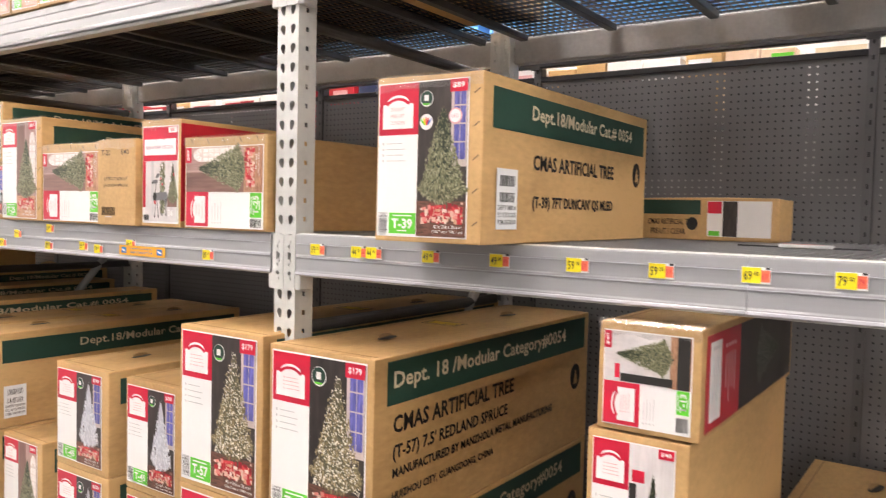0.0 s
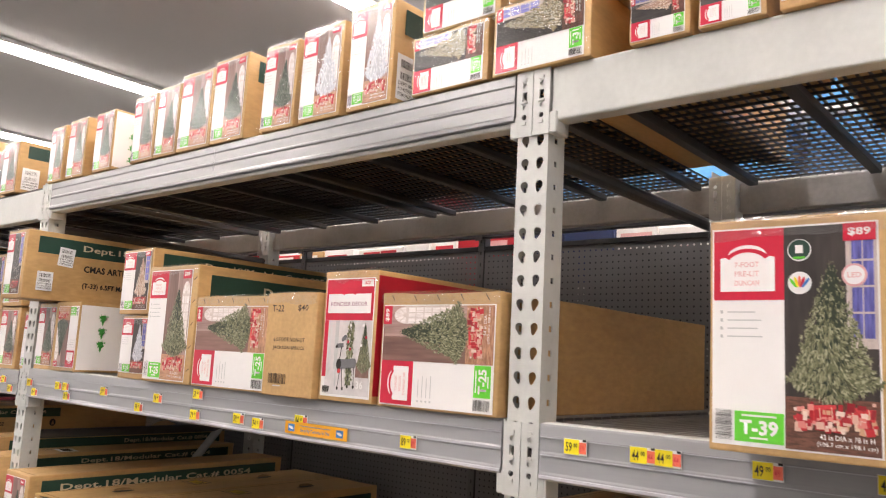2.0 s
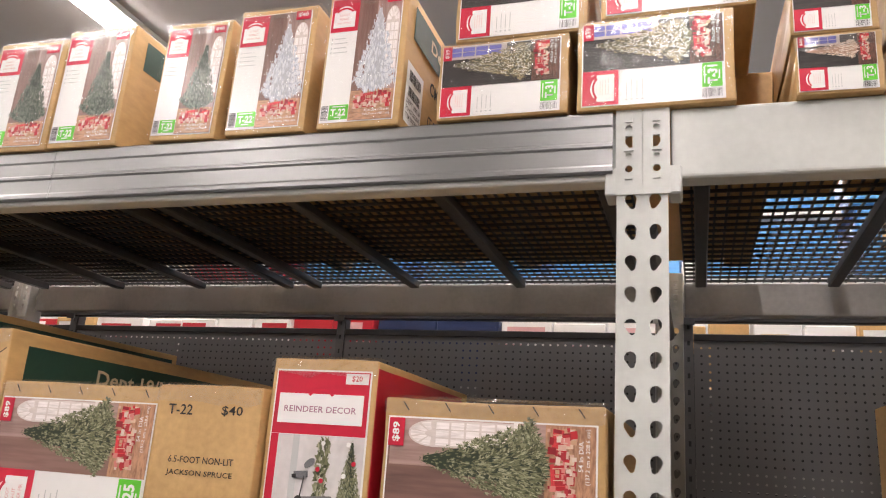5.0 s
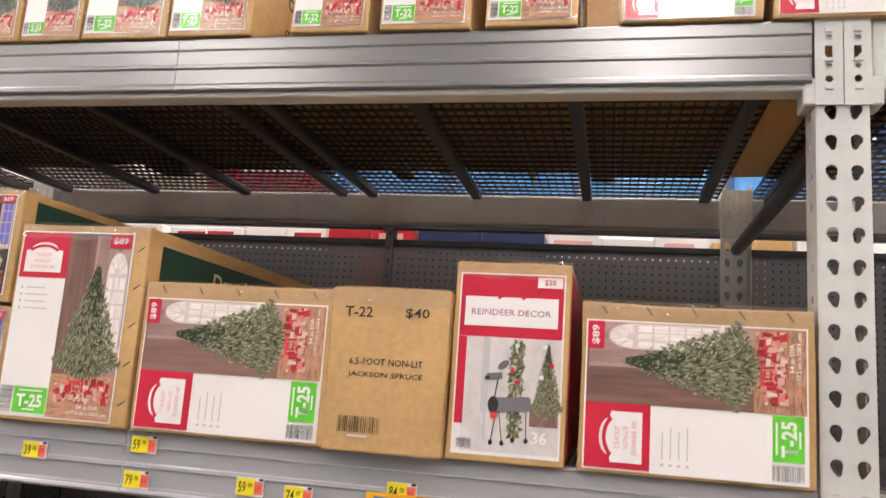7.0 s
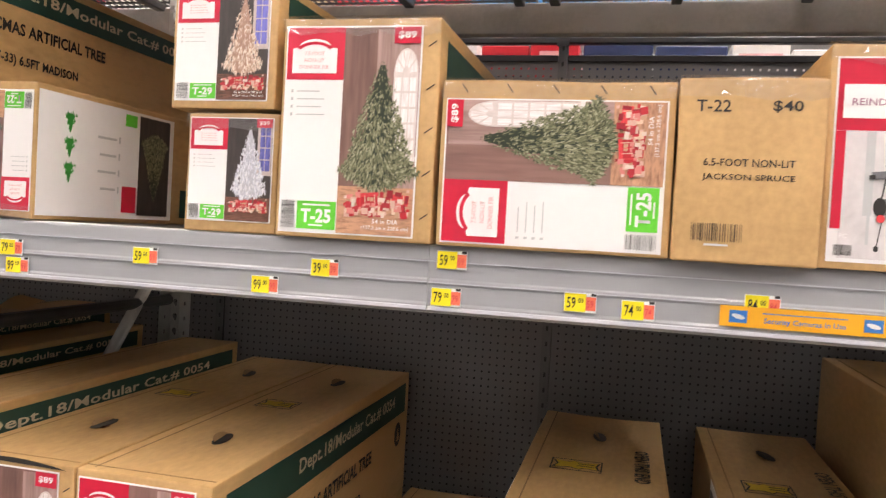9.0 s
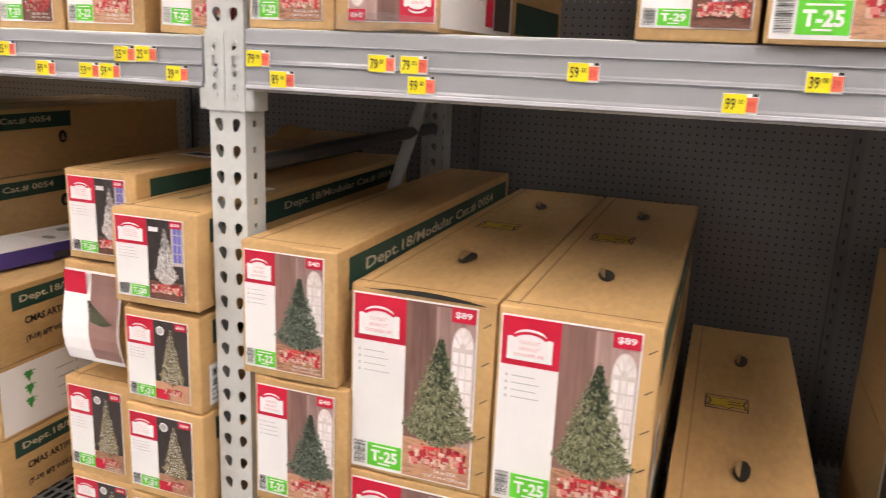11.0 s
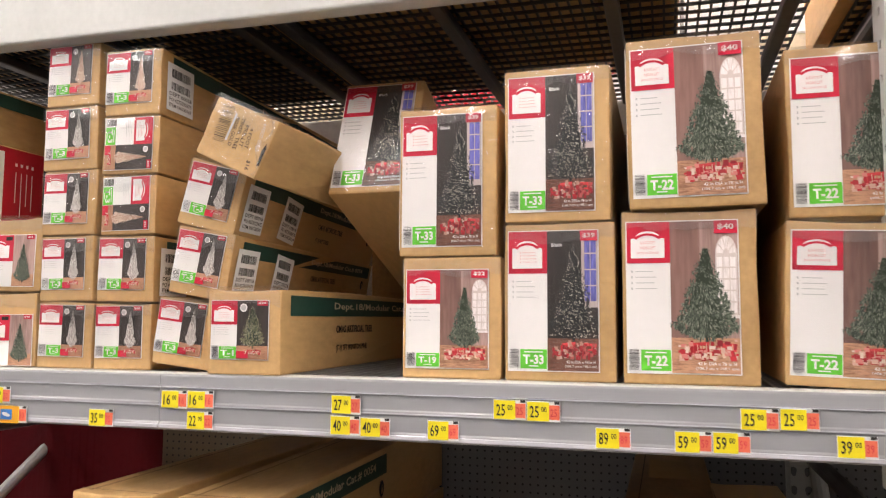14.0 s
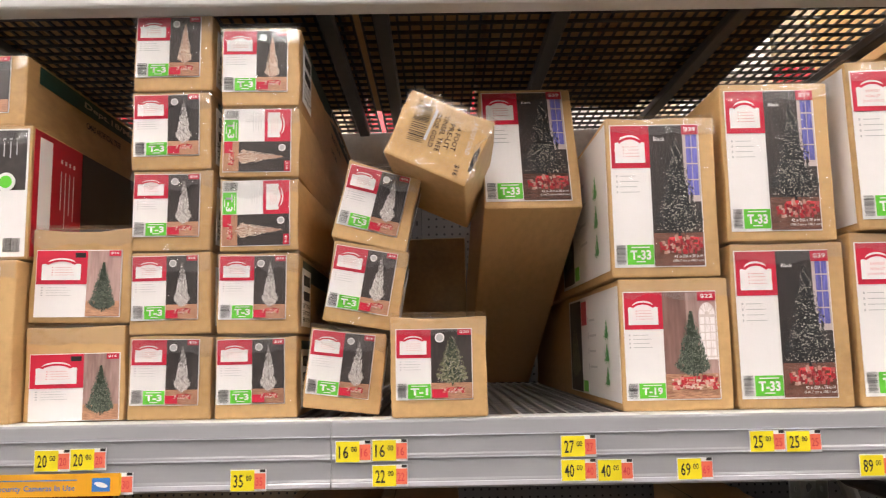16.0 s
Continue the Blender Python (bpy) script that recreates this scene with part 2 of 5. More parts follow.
CEILING = shade("painted_ceiling", (0.4, 0.385, 0.37), 0.85, 0, 0.03, 0.6, 20, 0.03)
WALL = shade("painted_wall", (0.6, 0.6, 0.6), 0.8, 0, 0.03, 0.7, 30, 0.03)
WALL_GREY = shade("grey_wall", (0.48, 0.48, 0.48), 0.8, 0, 0.03, 0.7, 30, 0.03)
# Floor colour kept near black to limit light bounced up under the decks.
FLOOR = shade("waxed_floor", (0.055, 0.053, 0.05), 0.25, 0, 0.06, 1.5, 40, 0.02, 0.2)
BACKRED = shade("red_cloth", (0.06, 0.003, 0.005), 0.8, 0, 0.2, 6, 90, 0.08)
BACKRED.node_tree.nodes["Principled BSDF"].inputs["Specular IOR Level"].default_value = 0.08
TUBE = glow("fluorescent_strip", (1.0, 0.96, 0.9), TUBE_STRENGTH)


# ---- mesh helpers ----
def mesh_of(name, bm, *mats):
    me = bpy.data.meshes.new(name)
    bm.to_mesh(me)
    bm.free()
    for m in mats:
        me.materials.append(m)
    return me


def add_box(bm, x0, x1, y0, y1, z0, z1):
    vs = [bm.verts.new(p) for p in ((x0, y0, z0), (x1, y0, z0), (x1, y1, z0), (x0, y1, z0), (x0, y0, z1), (x1, y0, z1), (x1, y1, z1), (x0, y1, z1))]
    for f in ((0, 3, 2, 1), (4, 5, 6, 7), (0, 1, 5, 4), (1, 2, 6, 5), (2, 3, 7, 6), (3, 0, 4, 7)):
        bm.faces.new([vs[i] for i in f])


def box_bm(x0, x1, y0, y1, z0, z1, bevel=0.0, seg=1):
    bm = bmesh.new()
    add_box(bm, x0, x1, y0, y1, z0, z1)
    if bevel:
        bmesh.ops.bevel(bm, geom=bm.edges[:], offset=bevel, segments=seg, affect="EDGES", profile=0.6)
    return bm


def part(name, bm, material, parent=None, label="", m=None):
    ob = new(name, mesh_of(name, bm, material))
    ob.parent = parent
    if m is not None:
        ob.matrix_basis = m
    return tagged(ob, label)


def put(name, mesh, parent, m, scale=(1, 1, 1), label=""):
    """An object on a shared mesh, at the pose m under its parent."""
    ob = new(name, mesh)
    ob.parent = parent
    ob.matrix_basis = m @ Matrix.Diagonal((*scale, 1))
    return tagged(ob, label)


def thing(name, m, label, category, group="", kind=""):
    ob = new(name)
    ob.empty_display_size = 0.05
    ob.matrix_basis = m
    return tagged(ob, label, category, group, kind)


def plate(width, height, thick, holes):
    """An upright sheet from z 0 to height, centred on x, facing -y, with polygons punched through it."""
    bm = bmesh.new()
    rings = [[(-width / 2, 0), (width / 2, 0), (width / 2, height), (-width / 2, height)]] + holes
    edges = []
    for ring in rings:
        vs = [bm.verts.new((x, 0, z)) for x, z in ring]
        edges += [bm.edges.new((vs[i], vs[(i + 1) % len(vs)])) for i in range(len(vs))]
    bmesh.ops.triangle_fill(bm, edges=edges, use_beauty=True, use_dissolve=False)
    geo = bmesh.ops.extrude_face_region(bm, geom=bm.faces[:])["geom"]
    bmesh.ops.translate(bm, verts=[g for g in geo if isinstance(g, bmesh.types.BMVert)], vec=(0, thick, 0))
    bmesh.ops.recalc_face_normals(bm, faces=bm.faces[:])
    return bm


def ngon(cx, cz, r, n=8, squash=1.0):
    return [(cx + r * math.cos(2 * math.pi * i / n), cz + squash * r * math.sin(2 * math.pi * i / n)) for i in range(n)]


def teardrop(cx, cz, lean):
    pts = []
    for i in range(7):
        a = math.radians(-20 + 220 * i / 6)
        pts.append((cx + 0.0098 * math.cos(a), cz + 0.0098 * math.sin(a)))
    for i in range(4):
        a = math.radians(200 + 140 * i / 3)
        pts.append((cx + lean + 0.0048 * math.cos(a), cz - 0.0125 + 0.0048 * math.sin(a)))
    return pts


UNIT = {}


def unit(material):
    """A sheet one metre square, centred, 0.6 mm thick, facing -y."""
    if material.name not in UNIT:
        UNIT[material.name] = mesh_of("sheet", box_bm(-0.5, 0.5, -0.0003, 0.0003, -0.5, 0.5), material)
    return UNIT[material.name]


LETTERS = {}


def lettering(text, material, bold=0.01):
    """A mesh of upright letters facing -y: one metre tall in all, left edge and base at the origin; and its width."""
    key = (text, material.name, bold)
    if key not in LETTERS:
        cu = bpy.data.curves.new("letters", "FONT")
        cu.body, cu.size, cu.resolution_u, cu.space_character = text, 1.0, 2, 1.02
        cu.offset = bold
        ob = bpy.data.objects.new("letters", cu)
        scene.collection.objects.link(ob)
        me = bpy.data.meshes.new_from_object(ob.evaluated_get(bpy.context.evaluated_depsgraph_get()))
        bpy.data.objects.remove(ob)
        co = np.empty(len(me.vertices) * 3)
        me.vertices.foreach_get("co", co)
        co = co.reshape(-1, 3)
        lo, hi = co.min(0), co.max(0)
        s = 1 / max(hi[1] - lo[1], 1e-6)
        flat = np.stack([(co[:, 0] - lo[0]) * s, 0 * co[:, 0], (co[:, 1] - lo[1]) * s], 1)
        me.vertices.foreach_set("co", flat.ravel())
        me.materials.clear()
        me.materials.append(material)
        me.update()
        LETTERS[key] = (me, (hi[0] - lo[0]) * s)
    return LETTERS[key]


def sheet(name, material, parent, x, z, w, h, lift, rot=0.0, label=""):
    """A printed patch: centre x, z and size on its parent's face, lifted off it by millimetres."""
    return put(name, unit(material), parent, pose(x, -lift / 1000, z, 0, rot, 0), (w, 1, h), label)


def words(text, material, parent, x, z, height, lift, width=None, rot=0.0, centre=True, name="lettering", bold=0.01):
    me, wide = lettering(text, material, bold)
    sx = width / wide if width else height
    m = pose(x, -lift / 1000, z, 0, rot, 0)
    if centre:
        m = m @ Matrix.Translation((-sx * wide / 2, 0, -height / 2))
    return put(name, me, parent, m, (sx, 1, height))


# ---- printed pictures ----
PRINTS = {}


def tree_mesh(key, material, count, leaf, power, core, seed, sparks=0):
    """A printed fir, one metre tall and wide: whorls of drooping branches, each a small fan of needles, over a ragged core."""
    if key in PRINTS:
        return PRINTS[key]
    rng = random.Random(seed)
    bm = bmesh.new()
    left, right = [], []
    for i in range(27):
        z = 0.05 + 0.9 * i / 26
        for side, sign in ((left, -1), (right, 1)):
            half = 0.4 * (1 - z) ** power * rng.uniform(0.72, 1.0) * (0.6 if i == 0 else 1.0) + 0.003
            side.append((sign * half, z))
    ring = left + right[::-1]
    bm.faces.new([bm.verts.new((x, 0, z)) for x, z in ring[::-1]]).material_index = 1
    trunk = [bm.verts.new(p) for p in ((-0.02, 0, -0.02), (0.02, 0, -0.02), (0.02, 0, 0.08), (-0.02, 0, 0.08))]
    bm.faces.new(trunk).material_index = 1
    tiers = 13
    boughs = []
    for i in range(count // 2):
        z = 1 - math.sqrt(rng.random()) * 0.96
        tier = (z * tiers) % 1.0
        half = 0.5 * (1 - z) ** power * (1.06 - 0.2 * tier) * rng.uniform(0.84, 1.06) + 0.006
        u = math.sin(rng.uniform(-1.5, 1.5))
        if z < 0.05 + 0.1 * u * u:
            z += 0.1 * u * u
        boughs.append((-abs(u), u, z, half))
    boughs.sort()
    for i, (_, u, z, half) in enumerate(boughs):
        x = u * half
        aim = math.atan2(-0.5 - 0.4 * rng.random(), u * 1.9 + rng.uniform(-0.5, 0.5))
        size = leaf * rng.uniform(0.75, 1.4) * (0.3 + 0.7 * min(1, (1 - z) * 1.7))
        y = -0.0004 - 0.0006 * 2 * i / count
        for k in (-1, 0, 1):
            a = aim + 0.55 * k + rng.uniform(-0.2, 0.2)
            c, d = math.cos(a) * size * 0.8, math.sin(a) * size
            w = 0.16 if k else 0.2
            p = [(x - c * 0.2, z - d * 0.2), (x + c * 0.3 - d * w, z + d * 0.3 + c * w), (x + c * 0.95, z + d * 0.95), (x + c * 0.3 + d * w, z + d * 0.3 - c * w)]
            bm.faces.new([bm.verts.new((q[0], y - 0.00002 * (k + 1), q[1])) for q in p[::-1]])
    for i in range(sparks):
        z = 1 - math.sqrt(rng.random()) * 0.95
        x = rng.uniform(-0.48, 0.48) * (1 - z) ** power
        s = rng.uniform(0.0035, 0.0068) * (1.5 if sparks == 520 else 1.0)
        f = bm.faces.new([bm.verts.new((x + a * s * 1.5, -0.0012, z + c * s)) for a, c in ((-1, 0), (0, -1), (1, 0), (0, 1))])
        f.material_index = 2
    PRINTS[key] = mesh_of("tree_picture", bm, material, core, SPARK)
    return PRINTS[key]


def garland_mesh():
    """A straight run of fir tufts."""
    if "garland" not in PRINTS:
        rng = random.Random(21)
        bm = bmesh.new()
        for i in range(260):
            x, z, a = rng.uniform(-0.42, 0.42), rng.uniform(0.02, 0.98), rng.uniform(0, 6.28)
            c, d = math.cos(a) * 0.2, math.sin(a) * 0.05
            y = -0.0003 - 0.0000015 * i
            bm.faces.new([bm.verts.new((x + p * c - q * d * 1.5, y, z + p * d + q * c * 0.1)) for p, q in ((-1, 0), (0, -1), (1, 0), (0, 1))])
        PRINTS["garland"] = mesh_of("garland_picture", bm, TREE_GREEN)
    return PRINTS["garland"]


def gift_mesh(key="gifts", n=110, seed=4, small=None, cream=None):
    """A heap of wrapped presents: a long red parcel among smaller ones."""
    if key in PRINTS:
        return PRINTS[key]
    rng = random.Random(seed)
    bm = bmesh.new()

    def quad(x, z, w, h, a, lift, which):
        pts = [(x, z), (x + w, z + a * w), (x + w - a * h * 0.3, z + h + a * w), (x - a * h * 0.3, z + h)]
        bm.faces.new([bm.verts.new((px, -lift, pz)) for px, pz in pts]).material_index = which

    for i in range(n):
        w, h = rng.uniform(0.03, 0.1), rng.uniform(0.08, 0.26)
        quad(rng.uniform(-0.48, 0.48 - w), rng.uniform(0, 1 - h) * rng.uniform(0.4, 1), w, h, rng.uniform(-0.3, 0.3), 0.0002 + 0.0011 * rng.random(), 0)
    quad(-0.28, 0.34, 0.3, 0.34, 0.22, 0.0006, 1)
    quad(-0.26, 0.66, 0.28, 0.12, 0.22, 0.0007, 2)
    quad(0.18, 0.46, 0.26, 0.34, -0.15, 0.0006, 2)
    quad(-0.45, 0.14, 0.16, 0.24, 0.1, 0.0007, 3)
    quad(0.02, 0.1, 0.1, 0.28, 0.0, 0.0008, 3)
    quad(-0.2, 0.08, 0.16, 0.2, -0.1, 0.0007, 1)
    quad(0.22, 0.14, 0.1, 0.26, 0.1, 0.0007, 3)
    for k in range(4):
        quad(-0.24 + 0.07 * k, 0.36 + 0.02 * k, 0.01, 0.34, 0.1, 0.0009, 3 if k % 2 else 2)
        quad(0.2 + 0.06 * k, 0.5, 0.01, 0.26, 0.1, 0.0009, 3 - k % 3)
    PRINTS[key] = mesh_of("gift_picture", bm, small or GIFTS, RED_DARK, RED_SCARLET, cream or GIFT_CREAM)
    return PRINTS[key]


def window_mesh(key, pane, cols, rows, arch=False):
    """A printed window of several panes, with a fan light over it where it is arched."""
    if key in PRINTS:
        return PRINTS[key]
    bm = bmesh.new()
    top = 0.26 if arch else 0.5
    add_box(bm, -0.5, 0.5, -0.0002, 0.0002, -0.5, top)
    if arch:
        bm.faces.new([bm.verts.new((0.5 * math.cos(math.radians(a)), -0.0002, top + 0.24 * math.sin(math.radians(a)))) for a in range(0, 181, 15)])
    for f in bm.faces:
        f.material_index = 1
    for i in range(cols):
        for j in range(rows):
            x0, x1 = -0.46 + 0.92 * i / cols + 0.025, -0.46 + 0.92 * (i + 1) / cols - 0.025
            z0, z1 = -0.48 + (top + 0.46) * j / rows + 0.01, -0.48 + (top + 0.46) * (j + 1) / rows - 0.01
            bm.faces.new([bm.verts.new((x, -0.0005, z)) for x, z in ((x0, z0), (x1, z0), (x1, z1), (x0, z1))])
    if arch:
        for k in range(5):
            a, b = math.radians(36 * k + 4), math.radians(36 * k + 32)
            q = [(r * math.cos(t), top + 0.01 + 0.48 * r * math.sin(t)) for r, t in ((0.14, a), (0.44, a), (0.44, (a + b) / 2), (0.44, b), (0.14, b))]
            bm.faces.new([bm.verts.new((x, -0.0005, z)) for x, z in q])
    PRINTS[key] = mesh_of("window_picture", bm, pane, PALE_LINE if arch else FRAME_PRINT)
    return PRINTS[key]


def badge_mesh():
    """A white plaque with an arched top."""
    if "badge" in PRINTS:
        return PRINTS["badge"]
    bm = bmesh.new()
    ring = [(-0.5, -0.5), (0.5, -0.5), (0.5, 0.22), (0.36, 0.26)] + [(0.36 * math.cos(math.radians(a)), 0.26 + 0.24 * math.sin(math.radians(a))) for a in range(15, 180, 15)] + [(-0.36, 0.26), (-0.5, 0.22)]
    bm.faces.new([bm.verts.new((x, 0, z)) for x, z in ring])
    PRINTS["badge"] = mesh_of("plaque_picture", bm, PAPER)
    return PRINTS["badge"]


def arch_mesh():
    """The red ribbon arch over the plaque."""
    if "arch" in PRINTS:
        return PRINTS["arch"]
    bm = bmesh.new()
    for i in range(10):
        a, b = math.radians(38 + 10.4 * i), math.radians(38 + 10.4 * (i + 1))
        q = [(r * math.cos(t), r * math.sin(t)) for r, t in ((0.41, a), (0.5, a), (0.5, b), (0.41, b))]
        bm.faces.new([bm.verts.new((x, 0, z)) for x, z in q])
    PRINTS["arch"] = mesh_of("ribbon_picture", bm, RED)
    return PRINTS["arch"]


def lines_mesh(material, rows=4, seed=3):
    key = ("lines", material.name, rows)
    if key in PRINTS:
        return PRINTS[key]
    rng = random.Random(seed)
    bm = bmesh.new()
    for i in range(rows):
        z = 0.5 - (i + 0.5) / rows
        add_box(bm, -0.36, -0.36 + rng.uniform(0.45, 0.82), -0.0002, 0.0002, z - 0.07 / rows, z + 0.07 / rows)
        add_box(bm, -0.5, -0.45, -0.0002, 0.0002, z - 0.2 / rows, z + 0.2 / rows)
    PRINTS[key] = mesh_of("print_lines", bm, material)
    return PRINTS[key]


def bars_mesh(n=22, seed=8):
    if "bars" in PRINTS:
        return PRINTS["bars"]
    rng = random.Random(seed)
    bm = bmesh.new()
    x = -0.5
    while x < 0.48:
        w = rng.choice((0.008, 0.014, 0.022))
        add_box(bm, x, x + w, -0.0002, 0.0002, -0.5, 0.5)
        x += w + rng.choice((0.02, 0.03, 0.042))
    PRINTS["bars"] = mesh_of("bar_code", bm, INK)
    return PRINTS["bars"]


ICON_GREEN = shade("leaf_green_ink", (0.04, 0.3, 0.05), 0.4, 0, 0.1, 20, 60, 0.01, 0.2)
TREES = {
    "icon": lambda: tree_mesh("icon", ICON_GREEN, 60, 0.16, 0.85, ICON_GREEN, 12),
    "green": lambda: tree_mesh("green", TREE_GREEN, 2400, 0.046, 0.84, TREE_CORE, 2),
    "pine": lambda: tree_mesh("pine", TREE_DARKG, 2200, 0.044, 0.86, TREE_CORE, 3),
    "lit": lambda: tree_mesh("lit", TREE_LIT, 1300, 0.05, 0.82, CORE_LIT, 5, 520),
    "black": lambda: tree_mesh("black", TREE_BLACK, 900, 0.036, 0.85, CORE_BLACK, 6, 430),
    "white": lambda: tree_mesh("white", TREE_WHITE, 700, 0.07, 0.84, CORE_PALE, 7),
    "rose": lambda: tree_mesh("rose", TREE_PINK, 700, 0.06, 0.82, CORE_ROSE, 9),
    "flock": lambda: tree_mesh("flock", TREE_SNOW, 800, 0.075, 0.8, CORE_SNOW, 10),
    "fairy": lambda: tree_mesh("fairy", TREE_GREEN, 900, 0.05, 0.74, TREE_CORE, 14, 260),
}


def front_label(box, x, z, W, H, code, price, tree="green", rot=0, night=False, split=0.44, logo=0.26, wide=0.9, tagw=0.66, badges=0, blue=False, snow=False, tag=True, pale=False):
    """The printed label of a tree carton: logo and bullet points in a white column beside a picture of the tree."""
    lab = part("label", box_bm(-W / 2, W / 2, -0.0004, 0.0004, -H / 2, H / 2), PAPER, box, "white gloss label with tree picture", pose(x, -0.0012, z, 0, rot, 0))
    cw = W * split
    lx = -W / 2 + cw / 2
    b = 0.012 * min(W, H)
    lh = logo * H
    sheet("logo_panel", RED, lab, lx + b / 2, H / 2 - lh / 2 - b, cw - b, lh, 1.0)
    put("plaque", badge_mesh(), lab, pose(lx, -0.002, H / 2 - lh * 0.55 - b), (cw * 0.76, 1, lh * 0.66))
    put("ribbon", arch_mesh(), lab, pose(lx, -0.0026, H / 2 - lh * 0.58 - b), (cw * 0.78, 1, lh * 0.62))
    named = {"T-25": ("7.5-FOOT", "NON-LIT", "DONNER FIR"), "T-39": ("7-FOOT", "PRE-LIT", "DUNCAN"), "T-22": ("6.5-FOOT", "NON-LIT", "JACKSON SPRUCE")}.get(code, ()) if H > 0.2 else ()
    for k, nm in enumerate(named):
        words(nm, PINK_INK, lab, lx, H / 2 - lh * (0.5 + 0.13 * k) - b, lh * 0.075, 3.0, cw * (0.34 if len(nm) < 9 else 0.5), name="product_name")
    if not named:
        put("product_name", lines_mesh(PINK_INK, 4, 5), lab, pose(lx + cw * 0.05, -0.0026, H / 2 - lh * 0.64), (cw * 0.46, 1, lh * 0.3))
    put("bullet_text", lines_mesh(GREY_INK, 4), lab, pose(lx - cw * 0.02, -0.0012, H / 2 - lh - H * 0.12), (cw * 0.72, 1, H * 0.15))
    th = min(H * (0.135 if H > 0.16 else 0.2), cw * 0.5)
    tw = min(cw * tagw, th * (1.9 if H > 0.16 else 1.6))
    if tag:
        gx, gz = lx + cw / 2 - tw / 2 - cw * 0.02, -H / 2 + th / 2 + H * 0.02
        sheet("code_tag", TAGGREEN, lab, gx, gz, tw, th, 1.2)
        words(code, PAPER, lab, gx, gz - th * 0.02, th * 0.5, 2.2, tw * 0.78, bold=0.035)
        sheet("tag_line", PAPER, lab, gx, gz + th * 0.37, tw * 0.7, th * 0.06, 2.0)
        sheet("tag_line", PAPER, lab, gx, gz - th * 0.36, tw * 0.36, th * 0.06, 2.0)
        put("bar_code", bars_mesh(), lab, pose(-W / 2 + (cw - tw) * 0.48, -0.0012, -H / 2 + th * 0.66, 0, 90, 0), (th * 1.0, 1, (cw - tw) * 0.66))
    else:
        sheet("code_tag", INK, lab, lx + cw * 0.36, H / 2 - H * 0.08, cw * 0.2, H * 0.07, 1.2)
    pw, ph = W - cw - b, H - 2 * b
    px = W / 2 - pw / 2 - b
    sheet("photograph", PHOTO_DARK if night else PHOTO_PALE if pale else PHOTO_ROSE if not tag else PHOTO_WARM, lab, px, 0, pw, ph, 1.0)
    sheet("floor_picture", PHOTO_FLOOR if snow or not night else NIGHT_FLOOR, lab, px, -ph * 0.385, pw, ph * 0.23, 1.4)
    if pale:
        sheet("black_caption", INK, lab, px, -ph * 0.42, pw, ph * 0.14, 2.2)
        sheet("black_caption", INK, lab, px - pw * 0.4, 0, pw * 0.16, ph * 0.6, 2.2)
        sheet("red_flash", RED, lab, px - pw * 0.28, ph * 0.34, pw * 0.28, ph * 0.06, 2.4)
    elif not tag:
        pass
    elif snow:
        put("round_badge", disc_mesh(PAPER), lab, pose(px - pw * 0.28, -0.003, ph * 0.38), (pw * 0.24, 1, pw * 0.24))
        put("badge_motif", disc_mesh(GREY_INK), lab, pose(px - pw * 0.28, -0.0037, ph * 0.38), (pw * 0.17, 1, pw * 0.17))
        sheet("red_flash", RED, lab, px - pw * 0.29, -ph * 0.42, pw * 0.38, ph * 0.12, 4.2)
    elif blue or night:
        sheet("window_frame_picture", FRAME_PRINT, lab, px + pw * 0.34, ph * 0.21, pw * 0.32, ph * 0.52, 1.5)
        put("window_picture", window_mesh("blue", PANE_BLUE, 2, 4), lab, pose(px + pw * 0.355, -0.0018, ph * 0.22), (pw * 0.26, 1, ph * 0.48))
    else:
        sheet("wall_picture", PHOTO_ROSE, lab, px + pw * 0.22, ph * 0.11, pw * 0.56, ph * 0.76, 1.4)
        put("window_picture", window_mesh("pale", PANE_PALE, 3, 5, True), lab, pose(px + pw * 0.33, -0.0018, ph * 0.14), (pw * 0.32, 1, ph * 0.52))
        sheet("sill_picture", PANE_PALE, lab, px + pw * 0.31, -ph * 0.13, pw * 0.38, ph * 0.02, 2.2)
    if pale:
        put("tree_picture", TREES[tree](), lab, pose(px + pw * 0.06, -0.0026, -ph * 0.3), (pw * 0.7, 1, ph * 0.68))
    elif tag:
        put("tree_picture", TREES[tree](), lab, pose(px + pw * 0.02, -0.0026, -ph * 0.3), (pw * wide, 1, ph * (0.65 if tree in ("green", "pine") else 0.73)))
        put("gift_picture", gift_mesh("night_gifts", 110, 5, GIFTS_NIGHT, RED_DARK) if tree == "black" else gift_mesh(), lab, pose(px + pw * 0.04, -0.0038, -ph * 0.42), (pw * (0.92 if not snow else 0.6), 1, ph * (0.15 if not snow else 0.1)))
    else:
        put("tree_picture", TREES[tree](), lab, pose(px, -0.0026, -ph * 0.42), (pw * 0.8, 1, ph * 0.78))
    qh, qw = ph * 0.085, pw * 0.34
    qh = min(qh, qw * 0.6)
    sheet("price_tag", RED, lab, px + pw / 2 - qw / 2, ph / 2 - qh / 2, qw, qh, 3.4)
    words(price, PAPER, lab, px + pw / 2 - qw / 2, ph / 2 - qh / 2, qh * 0.5, 4.2, qw * 0.7, bold=0.03)
    if tree == "flock" and not snow:
        sheet("white_pill", PAPER, lab, px - pw * 0.3, ph * 0.38, pw * 0.26, ph * 0.055, 3.0)
    if tree == "black":
        words("Black", PAPER, lab, px - pw * 0.3, ph * 0.4, ph * 0.026, 3.0)
